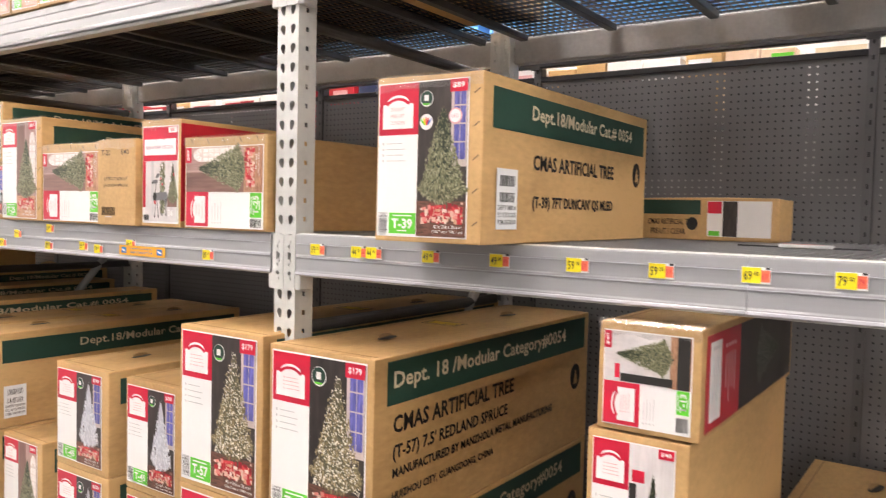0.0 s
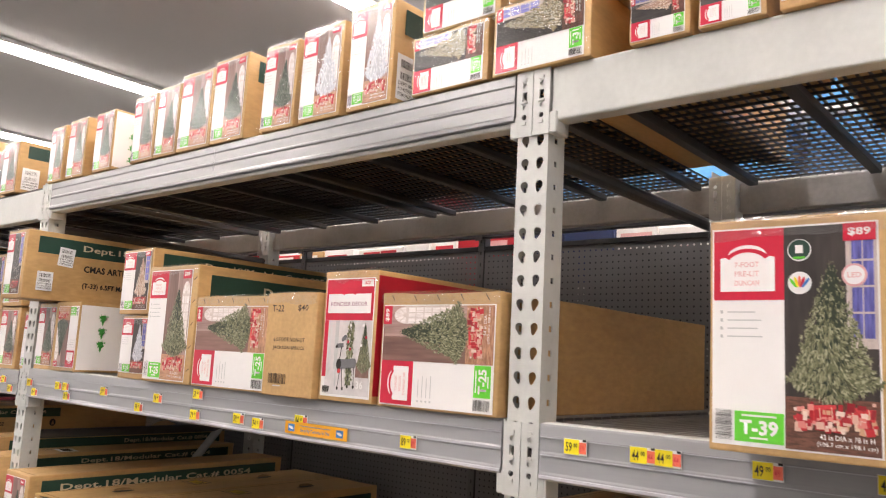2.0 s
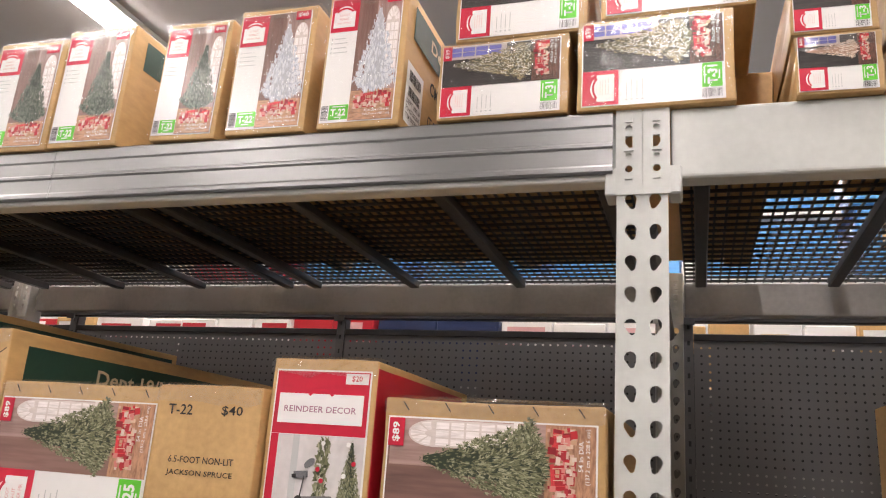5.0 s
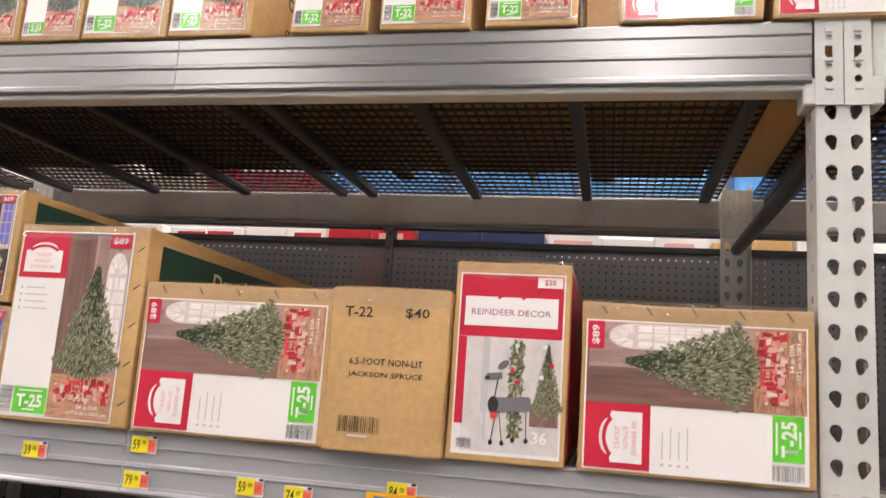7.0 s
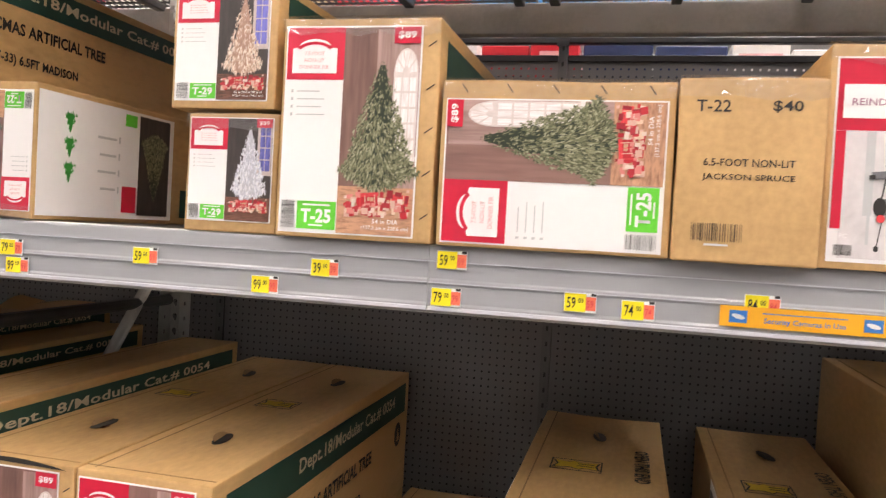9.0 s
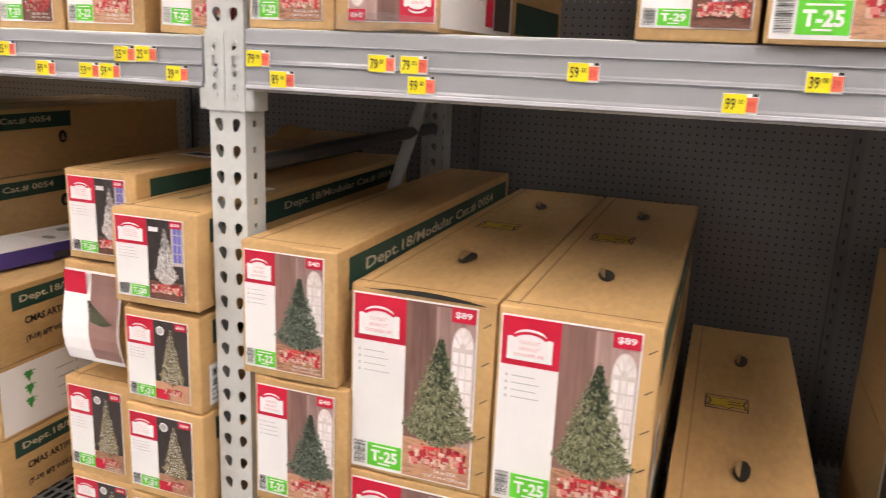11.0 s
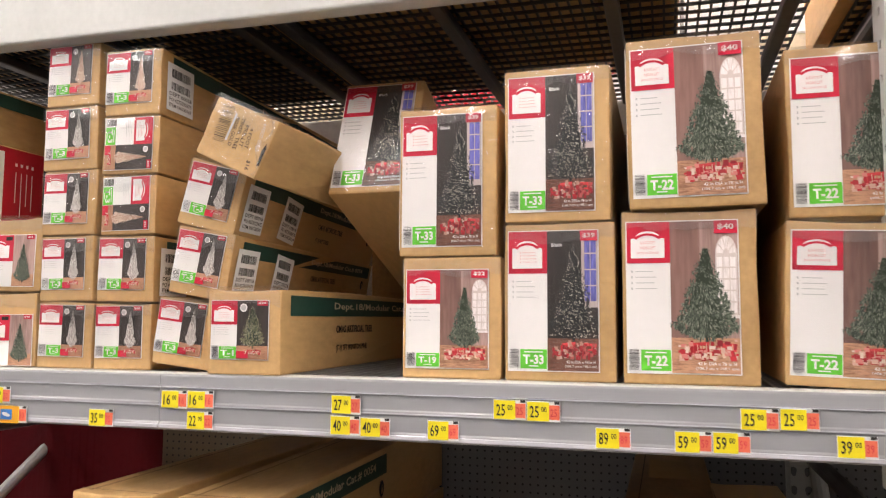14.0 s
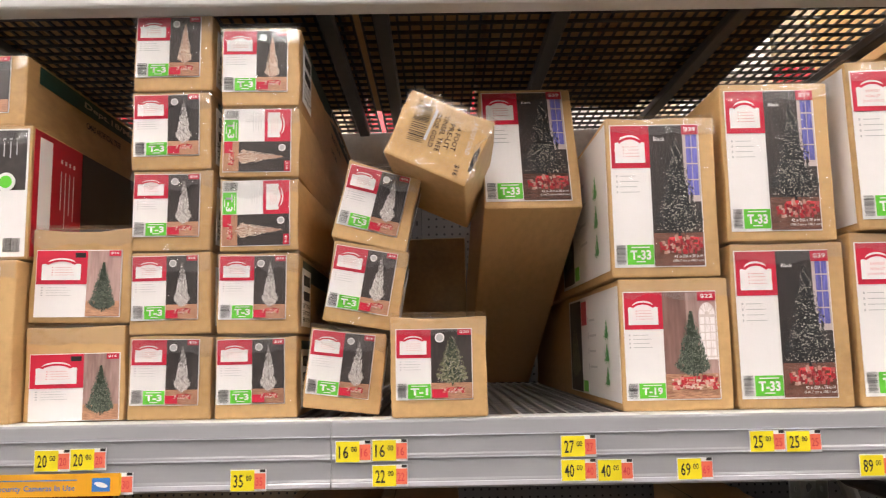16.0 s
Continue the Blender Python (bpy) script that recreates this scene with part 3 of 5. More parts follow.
    for i in range(badges):
        bd = pw * 0.27
        bx, bz = px - pw * 0.32, ph * (0.39 - 0.15 * i)
        put("round_badge", disc_mesh(PAPER), lab, pose(bx, -0.003, bz), (bd, 1, bd))
        if i == 0:
            put("badge_motif", disc_mesh(BAND), lab, pose(bx, -0.0037, bz + bd * 0.02), (bd * 0.92, 1, bd * 0.9))
            sheet("badge_house", PAPER, lab, bx, bz + bd * 0.04, bd * 0.32, bd * 0.36, 4.3)
            sheet("badge_base", TAGGREEN, lab, bx, bz - bd * 0.34, bd * 0.5, bd * 0.1, 4.3)
        else:
            for k, ink in enumerate((TAGGREEN, YELLOW, ORANGE, RED, SIGN_BLUE)):
                put("badge_ray", disc_mesh(ink), lab, pose(bx + bd * 0.13 * (k - 2), -0.0037 - 0.0002 * k, bz + bd * (0.06 - 0.03 * abs(k - 2)), 0, 18 * (k - 2), 0), (bd * 0.13, 1, bd * 0.5))
    if badges == 2:
        put("ring_badge", disc_mesh(PINK_INK), lab, pose(px + pw * 0.27, -0.003, ph * 0.27), (pw * 0.27, 1, pw * 0.27))
        put("ring_centre", disc_mesh(PAPER), lab, pose(px + pw * 0.27, -0.0037, ph * 0.27), (pw * 0.22, 1, pw * 0.22))
        words("LED", PINK_INK, lab, px + pw * 0.27, ph * 0.27, pw * 0.06, 4.4)
    if H > 0.2:
        words("54 in DIA" if code == "T-25" else "42 in DIA x 78 in H", PAPER, lab, px + pw * 0.16, -ph * 0.435, ph * 0.022, 5.4, pw * (0.34 if code == "T-25" else 0.56))
        words("(137.2 cm x 228.6 cm)" if code == "T-25" else "(106.7 cm x 198.1 cm)", PAPER, lab, px + pw * 0.16, -ph * 0.468, ph * 0.024, 5.4, pw * 0.62)
    return lab


def disc_mesh(material):
    key = ("disc", material.name)
    if key not in PRINTS:
        bm = bmesh.new()
        bm.faces.new([bm.verts.new((x, 0, z)) for x, z in ngon(0, 0, 0.5, 20)])
        PRINTS[key] = mesh_of("round_print", bm, material)
    return PRINTS[key]


def side_print(box, w, h, depth, lines, sticker=0, start=0.22, big=1.0, dept="Dept.18/Modular Cat.# 0054", end=1.0, rise=0.0):
    """The long side of a carton: a dark green band with its department line, the product lines below and a stuck-on shipping slip."""
    side = pose(w / 2 + 0.0012, 0, 0, 0, 0, 90)
    band_h = h * 0.24
    s0 = 0.04 * depth
    L = depth * (0.88 if end < 1 else 0.97) * min(end, 1.0)
    bw = part("side_band", box_bm(s0, L, -0.0004, 0.0004, -band_h / 2, band_h / 2), BAND, box, "dark green printed band", side @ pose(0, 0, h - h * (0.2 - rise)))
    x0 = depth * start
    words(dept, CREAM, bw, x0, -band_h * 0.24, band_h * 0.5, 1.2, (L - x0) * 0.86, centre=False, bold=0.02)
    z = h * ((0.56 if len(lines) < 3 else 0.62) + rise)
    for i, text in enumerate(lines):
        th = h * 0.1 * (1.0 if i < 2 else 0.55)
        put("side_line", lettering(text, INK, 0.028)[0], box, side @ pose(x0 + (0.0 if big > 1 else 0.01), -0.0012, z - th), (min(th * 0.95, (L - x0) * 0.8 / lettering(text, INK, 0.028)[1]), 1, th))
        z -= h * (0.26 if len(lines) < 3 else 0.16 if i < 1 else 0.13)
    put("side_emblem", disc_mesh(INK), box, side @ pose(L * 0.94, -0.0012, h * 0.52), (h * 0.17, 1, h * 0.2))
    put("emblem_tree", tree_mesh("emblem", CARD, 60, 0.16, 0.85, CARD, 12), box, side @ pose(L * 0.94, -0.0022, h * 0.46), (h * 0.08, 1, h * 0.12))
    for i in range(sticker):
        pair = sticker > 1 and h > 0.2
        slip(box, side, (0.1 if h > 0.3 else 0.08 if pair else 0.06) + (0.075 if pair else depth * 0.2) * i, h * ((0.45 if h < 0.2 else 0.27) + (0.38 if pair else 0.12) * i * (h > 0.2)), 0.09 if h < 0.2 else 0.062 if pair else min(0.09, h * 0.32), h * 0.72 if h < 0.2 else 0.075 if pair else min(0.13, h * 0.42), 5 * i)


def slip(box, side, u, v, w, h, turn=0.0):
    put("shipping_slip", unit(STICKER), box, side @ pose(u, -0.002, v, 0, turn, 0), (w, 1, h), "white shipping slip with bar code")
    put("slip_barcode", bars_mesh(), box, side @ pose(u, -0.0028, v + h * 0.3, 0, turn, 0), (w * 0.7, 1, h * 0.18))
    put("slip_barcode", bars_mesh(), box, side @ pose(u, -0.0028, v + h * 0.03, 0, turn, 0), (w * 0.7, 1, h * 0.16))
    for k, tx in enumerate(("DEPT 00018", "PO 4273032675", "ITEM 596730169")):
        me, wide = lettering(tx, INK)
        put("slip_lettering", me, box, side @ pose(u, -0.0028, v - h * (0.14 + 0.12 * k), 0, turn, 0) @ Matrix.Translation((-w * 0.42, 0, -h * 0.04)), (w * 0.84 / wide, 1, h * 0.08))


def carton_body(w, h, d, seed, crush):
    """A bevelled, slightly bulged and dented carton, base at z 0, front face at y 0."""
    rng = random.Random(seed)
    bm = bmesh.new()
    add_box(bm, -w / 2, w / 2, 0, d, 0, h)
    bmesh.ops.subdivide_edges(bm, edges=bm.edges[:], cuts=2, use_grid_fill=True)
    for v in bm.verts:
        p = v.co
        corner = min(abs(p.x + w / 2), abs(p.x - w / 2)) < 1e-4
        k = crush * (0.5 if corner else 1.0)
        flat = abs(p.z) < 1e-4
        v.co += Vector((rng.uniform(-k, k) * 0.5, 0.0 if p.y < 1e-4 else rng.uniform(-k, k), 0 if flat else rng.uniform(-k, 0.2 * k)))
    edges = [e for e in bm.edges if len(e.link_faces) == 2 and e.calc_face_angle() > 0.9]
    bmesh.ops.bevel(bm, geom=edges, offset=min(0.004, w * 0.03), segments=2, affect="EDGES", profile=0.6)
    return bm


SERIAL = [0]


def carton(x0, x1, z0, h, y, depth, label, art=None, lines=None, lean=0.0, turn=0.0, nod=0.0, flip=False, group="boxed christmas trees", margin=(0.03, 0.1, 0.05, 0.04), top="seam", side=None, staples=False, tape=True, wrap=False, body=None, name="tree_box"):
    """A long cardboard carton whose printed end faces the aisle. margin: cardboard left bare at left, right, foot and head of the label."""
    SERIAL[0] += 1
    seed = SERIAL[0]
    w = x1 - x0
    base = pose((x0 + x1) / 2, y, z0, nod, lean, turn)
    if flip:
        base = base @ pose(0, 0, h, 0, 180, 0)
    box = thing(name, base, label, "carton", group)
    part("body", carton_body(w, h, depth, seed, 0.008 if h < 0.16 else 0.005), body or CARD, box)
    lo, ro, bo, to = margin[0] * w, margin[1] * w, margin[2] * h, margin[3] * h
    if art:
        a = dict(art)
        W, H = w - lo - ro, h - bo - to
        cx, cz = (lo - ro) / 2, bo + H / 2
        if a.get("rot") in (90, -90):
            W, H = H, W
        front_label(box, cx, cz, W, H, **a)
    if lines:
        side_print(box, w, h, depth, lines, **(side or {}))
    if top == "holes":
        up = pose(0, 0, h + 0.0012, -90, 0, 0)
        rng = random.Random(seed)
        for v in (0.22, 0.76):
            at = up @ pose(rng.uniform(-0.006, 0.006), 0, depth * v, 0, rng.uniform(-14, 14), 0)
            # A flat black disc paints the shade inside each torn hole.
            put("hand_hole", slot_mesh(), box, at, (0.034, 1, 0.095), "torn hand hole, its inside shade a black disc")
            put("hole_flap", flap_mesh(), box, at, (0.03, 1, 0.085), "bent cardboard flap")
        put("yellow_mark", mark_mesh(), box, up @ pose(-w * 0.12, 0, depth * 0.5), (w * 0.36, 1, 0.085), "yellow handling mark in black outline")
    if top:
        up = pose(0, 0, h + 0.0008, -90, 0, 0)
        put("flap_seam", unit(CARD_DARK), box, up @ pose(-w * 0.5 + 0.03, 0, depth * 0.5), (0.003, 1, depth * 0.98))
        put("flap_seam", unit(CARD_DARK), box, up @ pose(0, 0, 0.022), (w * 0.96, 1, 0.003))
    if staples:
        for i in range(5):
            if art and art.get("rot"):
                put("staple", unit(INK), box, pose(-w * 0.4 + w * 0.2 * i, -0.0012, h - to * 0.45, 0, 55, 0), (0.017, 1, 0.0018))
            else:
                put("staple", unit(INK), box, pose(w / 2 - ro * 0.45, -0.0012, h * (0.12 + 0.19 * i), 0, -35, 0), (0.017, 1, 0.0018))
    if wrap:
        rng = random.Random(seed * 7)
        bm = bmesh.new()
        grid = [[bm.verts.new((-w / 2 - 0.002 + (w + 0.004) * i / 9, -0.0075 + rng.uniform(-0.0022, 0.0022), 0.001 + (h + 0.002) * j / 9)) for j in range(10)] for i in range(10)]
        for i in range(9):
            for j in range(9):
                bm.faces.new((grid[i][j], grid[i + 1][j], grid[i + 1][j + 1], grid[i][j + 1]))
        for f in bm.faces:
            f.smooth = True
        part("shrink_wrap", bm, FILM, box, "wrinkled clear plastic film")
    if tape:
        bm = bmesh.new()
        g = 0.006
        rows = []
        for i in range(9):
            x = -w / 2 - 0.001 + (w + 0.002) * i / 8
            wob = random.Random(seed * 31 + i).uniform(-0.006, 0.006)
            rows.append([bm.verts.new(p) for p in ((x, -g * 0.9, h - 0.03 + wob), (x, -g * 0.9, h - 0.004), (x, 0.004, h + 0.004), (x, 0.05 + wob, h + 0.004))])
        for a, b in zip(rows, rows[1:]):
            for k in range(3):
                bm.faces.new((a[k], b[k], b[k + 1], a[k + 1]))
        part("clear_tape", bm, TAPE, box, "shiny clear packing tape")
    return box


def flap_mesh():
    """The tongue of a hand hole, bent up along one edge."""
    if "flap" not in PRINTS:
        bm = bmesh.new()
        ring = [(x, z) for x, z in ngon(0, 0, 0.5, 12) if x < 0.12]
        ring.sort(key=lambda p: math.atan2(p[1], p[0] - 0.1) % (2 * math.pi))
        bm.faces.new([bm.verts.new((x * 0.8 - 0.1, -0.001 - 0.016 * max(0, 0.12 - x), z * 0.9)) for x, z in ring])
        PRINTS["flap"] = mesh_of("hole_flap", bm, CARD_DARK)
    return PRINTS["flap"]


def mark_mesh():
    """A black outlined panel with a ragged yellow patch and two bars."""
    if "mark" not in PRINTS:
        bm = bmesh.new()

        def patch(pts, lift, which):
            bm.faces.new([bm.verts.new((x, -lift, z)) for x, z in pts]).material_index = which

        for x0, x1, z0, z1 in ((-0.5, 0.5, -0.5, -0.45), (-0.5, 0.5, 0.45, 0.5), (-0.5, -0.47, -0.45, 0.45), (0.47, 0.5, -0.45, 0.45)):
            patch(((x0, z0), (x1, z0), (x1, z1), (x0, z1)), 0.0, 1)
        for k, lift, which in ((1.12, 0.0002, 1), (1.0, 0.0006, 0)):
            patch([(k * x, k * z) for x, z in ((-0.42, -0.3), (-0.1, -0.24), (0.05, -0.36), (0.14, -0.22), (0.42, -0.3), (0.36, 0.0), (0.42, 0.3), (0.1, 0.22), (-0.05, 0.34), (-0.16, 0.22), (-0.42, 0.3), (-0.34, 0.0))], lift, which)
        for z in (-0.08, 0.1):
            patch(((0.02, z - 0.03), (0.34, z - 0.03), (0.34, z + 0.03), (0.02, z + 0.03)), 0.001, 1)
        PRINTS["mark"] = mesh_of("yellow_mark", bm, MARK_YELLOW, INK)
    return PRINTS["mark"]


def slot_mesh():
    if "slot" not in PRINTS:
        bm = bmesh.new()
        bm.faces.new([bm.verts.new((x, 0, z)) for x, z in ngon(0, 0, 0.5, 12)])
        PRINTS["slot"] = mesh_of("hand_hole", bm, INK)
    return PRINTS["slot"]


def white_side(box, w, h, face, u1=0.46):
    """A white printed side with tree icons, a picture and a logo; face 1 is the right side, -1 the left."""
    m = pose(face * (w / 2 + 0.0012), 0, 0, 0, 0, 90 * face)
    lo, hi = (0.005, u1) if face > 0 else (-u1, -0.005)
    wl = part("side_label", box_bm(lo, hi, -0.0004, 0.0004, 0.012, h - 0.01), PAPER, box, "white side label with small trees", m)
    for k in range(3):
        put("tree_icon", TREES["icon"](), wl, pose(face * u1 * 0.2, -0.0014, h * (0.17 + 0.19 * k)), (0.035, 1, h * 0.16))
    put("side_text", lines_mesh(GREY_INK, 4), wl, pose(face * u1 * 0.45, -0.0014, h * 0.52), (u1 * 0.2, 1, h * 0.55))
    sheet("side_photo", PHOTO_DARK, wl, face * u1 * 0.83, h * 0.5, u1 * 0.26, h * 0.86, 1.4)
    put("side_tree", TREES["green"](), wl, pose(face * u1 * 0.83, -0.0024, h * 0.2), (u1 * 0.22, 1, h * 0.62))
    sheet("side_logo", RED, wl, face * u1 * 0.63, h * 0.8, u1 * 0.11, h * 0.22, 1.4)
    sheet("side_tag", TAGGREEN, wl, face * u1 * 0.63, h * 0.13, u1 * 0.09, h * 0.1, 1.4)


# ---- the hall ----
def structure(name, bm, material, label, category):
    return tagged(part(name, bm, material), label, category, "", "structure")


structure("floor", box_bm(-16, 6, -10, 12, -0.1, 0.0), FLOOR, "waxed vinyl shop floor, darkened to cut bounce light", "floor")
structure("ceiling", box_bm(-16, 6, -10, 12, 5.0, 5.1), CEILING, "flat grey-white painted store ceiling", "ceiling")
structure("wall_west", box_bm(-16.2, -16, -10, 12, 0, 5.0), WALL, "plain white painted store wall", "wall")
structure("wall_east", box_bm(6, 6.2, -10, 12, 0, 5.0), WALL, "plain white painted store wall", "wall")
structure("wall_north", box_bm(-16, 6, 12, 12.2, 0, 5.0), WALL, "plain white painted store wall", "wall")
# South wall is out of view, added to bounce light onto the shelf fronts.
structure("wall_south", box_bm(-16, 6, -10.2, -10, 0, 5.0), WALL_GREY, "unseen grey wall added to bounce light", "wall")

for sx in (-14.72, -10.38, -6.04, -1.7, 2.64):
    lamp = thing("strip_light", pose(sx, -1.0, 5.0), "long white fluorescent strip light on ceiling", "ceiling lamp", "ceiling strip lights")
    part("housing", box_bm(-0.16, 0.16, -5.85, 12.6, -0.05, 0.0, 0.01), STEEL, lamp)
    part("diffuser", box_bm(-0.12, 0.12, -5.75, 12.5, -0.085, -0.051, 0.01), TUBE, lamp, "glowing white diffuser")

# ---- pallet rack ----
POST_X = (0.872, -1.595, -4.062, -6.529)
FRONT, BACK = 1.54, 2.68
SHELF, UPPER, LOWER = 1.432, 2.205, 0.205
SHELF_LEFT = 1.416
PITCH = 0.0522
POSTW = 0.08

cell = plate(POSTW, PITCH, 0.0025, [teardrop(-0.0195, 0.028, 0.0026), teardrop(0.0195, 0.028, -0.0026)])
side_cell = plate(0.07, PITCH, 0.0025, [[(-0.006, 0.02), (0.006, 0.02), (0.006, 0.033), (-0.006, 0.033)]])


def stacked(src, n, m=None):
    """Copies of a small mesh set one above the other."""
    bm = bmesh.new()
    vs = [v.co.copy() for v in src.verts]
    src.verts.index_update()
    fs = [[v.index for v in f.verts] for f in src.faces]
    for i in range(n):
        made = [bm.verts.new((m @ Vector((c.x, c.y, c.z + PITCH * i))) if m else (c.x, c.y, c.z + PITCH * i)) for c in vs]
        for f in fs:
            bm.faces.new([made[k] for k in f])
    bmesh.ops.remove_doubles(bm, verts=bm.verts[:], dist=1e-5)
    return bm


ROWS_UP = 42
face_mesh = mesh_of("post_face", stacked(cell, ROWS_UP), STEEL)
left_mesh = mesh_of("post_side", stacked(side_cell, ROWS_UP, pose(-POSTW / 2, 0.037, 0, 0, 0, 90)), STEEL)
right_mesh = mesh_of("post_side", stacked(side_cell, ROWS_UP, pose(POSTW / 2 - 0.0025, 0.037, 0, 0, 0, 90)), STEEL)
cell.free(), side_cell.free()


def connector_mesh():
    holes = [ngon(0, 0.118, 0.006), ngon(0, 0.068, 0.005), ngon(0, 0.045, 0.0065), [(-0.006, 0.083), (0.006, 0.083), (0.006, 0.104), (-0.006, 0.104)]]
    bm = plate(0.043, 0.152, 0.004, holes)
    for z in (0.03, 0.132):
        add_box(bm, -0.006, 0.006, -0.003, 0.001, z - 0.004, z + 0.004)
    add_box(bm, -0.008, 0.008, -0.004, 0.0, 0.076, 0.081)
    return mesh_of("beam_connector", bm, STEEL)


CONN = connector_mesh()
for px in POST_X:
    rack = thing("rack_upright", pose(px, FRONT, 0), "grey steel pallet rack upright with teardrop holes", "rack", "pallet rack uprights")
    foot = 0.0344 if px > -3 else 0.022
    for y, turn in ((0, 0), (BACK - FRONT + 0.074, 180)):
        put("post_face", face_mesh, rack, pose(0, y, foot, 0, 0, turn))
        put("post_side", left_mesh, rack, pose(0, y, foot, 0, 0, turn))
        put("post_side", right_mesh, rack, pose(0, y, foot, 0, 0, turn))
    for zc in (UPPER - 0.152, SHELF - 0.157):
        for dx in (-0.0225, 0.0225):
            put("beam_connector", CONN, rack, pose(dx, -0.006, zc))
            put("beam_connector", CONN, rack, pose(dx, BACK - FRONT - 0.006, zc))
        part("connector_flange", box_bm(0.04, 0.062, -0.004, 0.05, zc, zc + 0.05, 0.003), STEEL, rack)
        part("connector_flange", box_bm(-0.062, -0.04, -0.004, 0.05, zc, zc + 0.05, 0.003), STEEL, rack)
    part("base_plate", box_bm(-0.07, 0.07, -0.03, 0.1, 0, foot + 0.001, 0.002), STEEL, rack)

    def strut(y0, z0, y1, z1):
        bm = bmesh.new()
        length = math.hypot(y1 - y0, z1 - z0)
        bmesh.ops.create_cone(bm, cap_ends=True, segments=12, radius1=0.019, radius2=0.019, depth=length)
        ang = math.degrees(math.atan2(z1 - z0, y1 - y0))
        part("brace", bm, (STEEL if px > -6 else STEEL_MOTTLED) if z0 < 1 else ZINC, rack, "", pose(0, (y0 + y1) / 2, (z0 + z1) / 2, ang - 90 + 180, 0, 0))

    strut(0.07, 2.02, 1.14, 2.02)
    strut(0.07, 1.16, 1.14, 1.16)
    strut(0.1, 0.44 if px < -6 else 0.17, 1.14, 1.09 if px < -6 else 1.36)


def channel_profile(height, depth=1.0):
    """The price channel on the front of a beam: (outward, up) steps."""
    k = 0.87 if height < 0.11 else 1.0
    return [(o if o in (0, 0.006) else 0.0075 + (o - 0.0075) * depth, z * k) for o, z in ((0, 0), (0.006, 0.0), (0.010, 0.004), (0.010, 0.012), (0.0045, 0.016), (0.0045, 0.045), (0.010, 0.049), (0.010, 0.054), (0.0045, 0.057), (0.0045, 0.084), (0.008, 0.088), (0.008, 0.108), (0.004, 0.112), (0, 0.112))]


def extrude_x(profile, x0, x1):
    bm = bmesh.new()
    rings = [[bm.verts.new((x, -o, z)) for o, z in profile] for x in (x0, x1)]
    n = len(profile)
    for i in range(n):
        bm.faces.new((rings[0][i], rings[0][(i + 1) % n], rings[1][(i + 1) % n], rings[1][i]))
    bm.faces.new(rings[0][::-1])
    bm.faces.new(rings[1])
    bmesh.ops.recalc_face_normals(bm, faces=bm.faces[:])
    return bm


def beam(x0, x1, top, height, material, label, channel=None, back=False):
    y = BACK + 0.03 if back else FRONT
    ob = thing("rack_beam", pose((x0 + x1) / 2, y, top - height), label, "shelf beam", "pallet rack beams")
    half = (x1 - x0) / 2
    part("bar", box_bm(-half, half, 0.0, 0.045, 0, height, 0.007, 3), material, ob)
    if channel:
        for a, b in ((-half + 0.004, 0.0), (0.0012, half - 0.004)):
            part("price_channel", extrude_x(channel_profile(height, 0.4 if channel is ALU else 0.22), a, b), channel, ob, "", pose(0, -0.0005, 0.003 if height < 0.11 else height - 0.114))
            if channel is PRICE_RAIL:
                k, base = (0.87, 0.003) if height < 0.11 else (1.0, height - 0.114)
                for z in (0.05, 0.086):
                    part("clear_lip", box_bm(a, b, -0.0112, -0.0076, base + z * k - 0.0009, base + z * k + 0.0009), CLEAR_LIP, ob, "clear plastic ticket lip")
                part("bottom_lip", box_bm(a, b, -0.0118, -0.0082, base + 0.002, base + 0.0095, 0.001), CLEAR_LIP, ob, "pale rounded bottom lip")
    return ob


BAYS = [(POST_X[i + 1] + 0.045, POST_X[i] - 0.045) for i in range(3)]
for i, (a, b) in enumerate(BAYS):
    beam(a, b, SHELF if i < 2 else SHELF_LEFT, 0.118 if i < 2 else 0.102, STEEL, "grey steel shelf beam with grey price channel", PRICE_RAIL)
    beam(a, b, UPPER - (0.014 if i == 2 else 0.0), 0.125 if i != 2 else 0.13, STEEL, "shiny metal price channel on upper beam" if i == 1 else "plain pale grey painted upper steel beam", ALU if i == 1 else None)
    beam(a, b, LOWER, 0.118, STEEL, "grey steel shelf beam near the floor")
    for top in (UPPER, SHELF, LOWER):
        beam(a, b, top - 0.02, 0.1, STEEL_MOTTLED, "darker mottled grey steel beam along rack back", None, True)


def deck(x0, x1, top, label, wire):
    """A welded wire deck: two panels on steel struts."""
    ob = thing("wire_deck", pose((x0 + x1) / 2, FRONT, top), label, "shelf deck", "wire rack decks")
    half = (x1 - x0) / 2
    y0, y1 = 0.012, BACK - FRONT + 0.05
    for a, b in ((-half + 0.005, -0.01), (0.01, half - 0.005)):
        bm = bmesh.new()
        n = int((b - a) / 0.0245)
        for i in range(n + 1):
            x = a + (b - a) * i / n
            add_box(bm, x - 0.0026, x + 0.0026, y0, y1 + 0.036, -0.006, -0.001)
            add_box(bm, x - 0.0018, x + 0.0018, y1 + 0.032, y1 + 0.036, -0.06, -0.001)
        m = int((y1 - y0) / 0.046)
        for j in range(m + 1):
            y = y0 + (y1 - y0) * j / m
            add_box(bm, a, b, y - 0.0028, y + 0.0028, -0.013, -0.006)
        tagged(part("wire_panel", bm, wire, ob, "welded wire mesh"), kind="stuff")
        for k in range(4):
            x = a + 0.045 + (b - a - 0.09) * k / 3
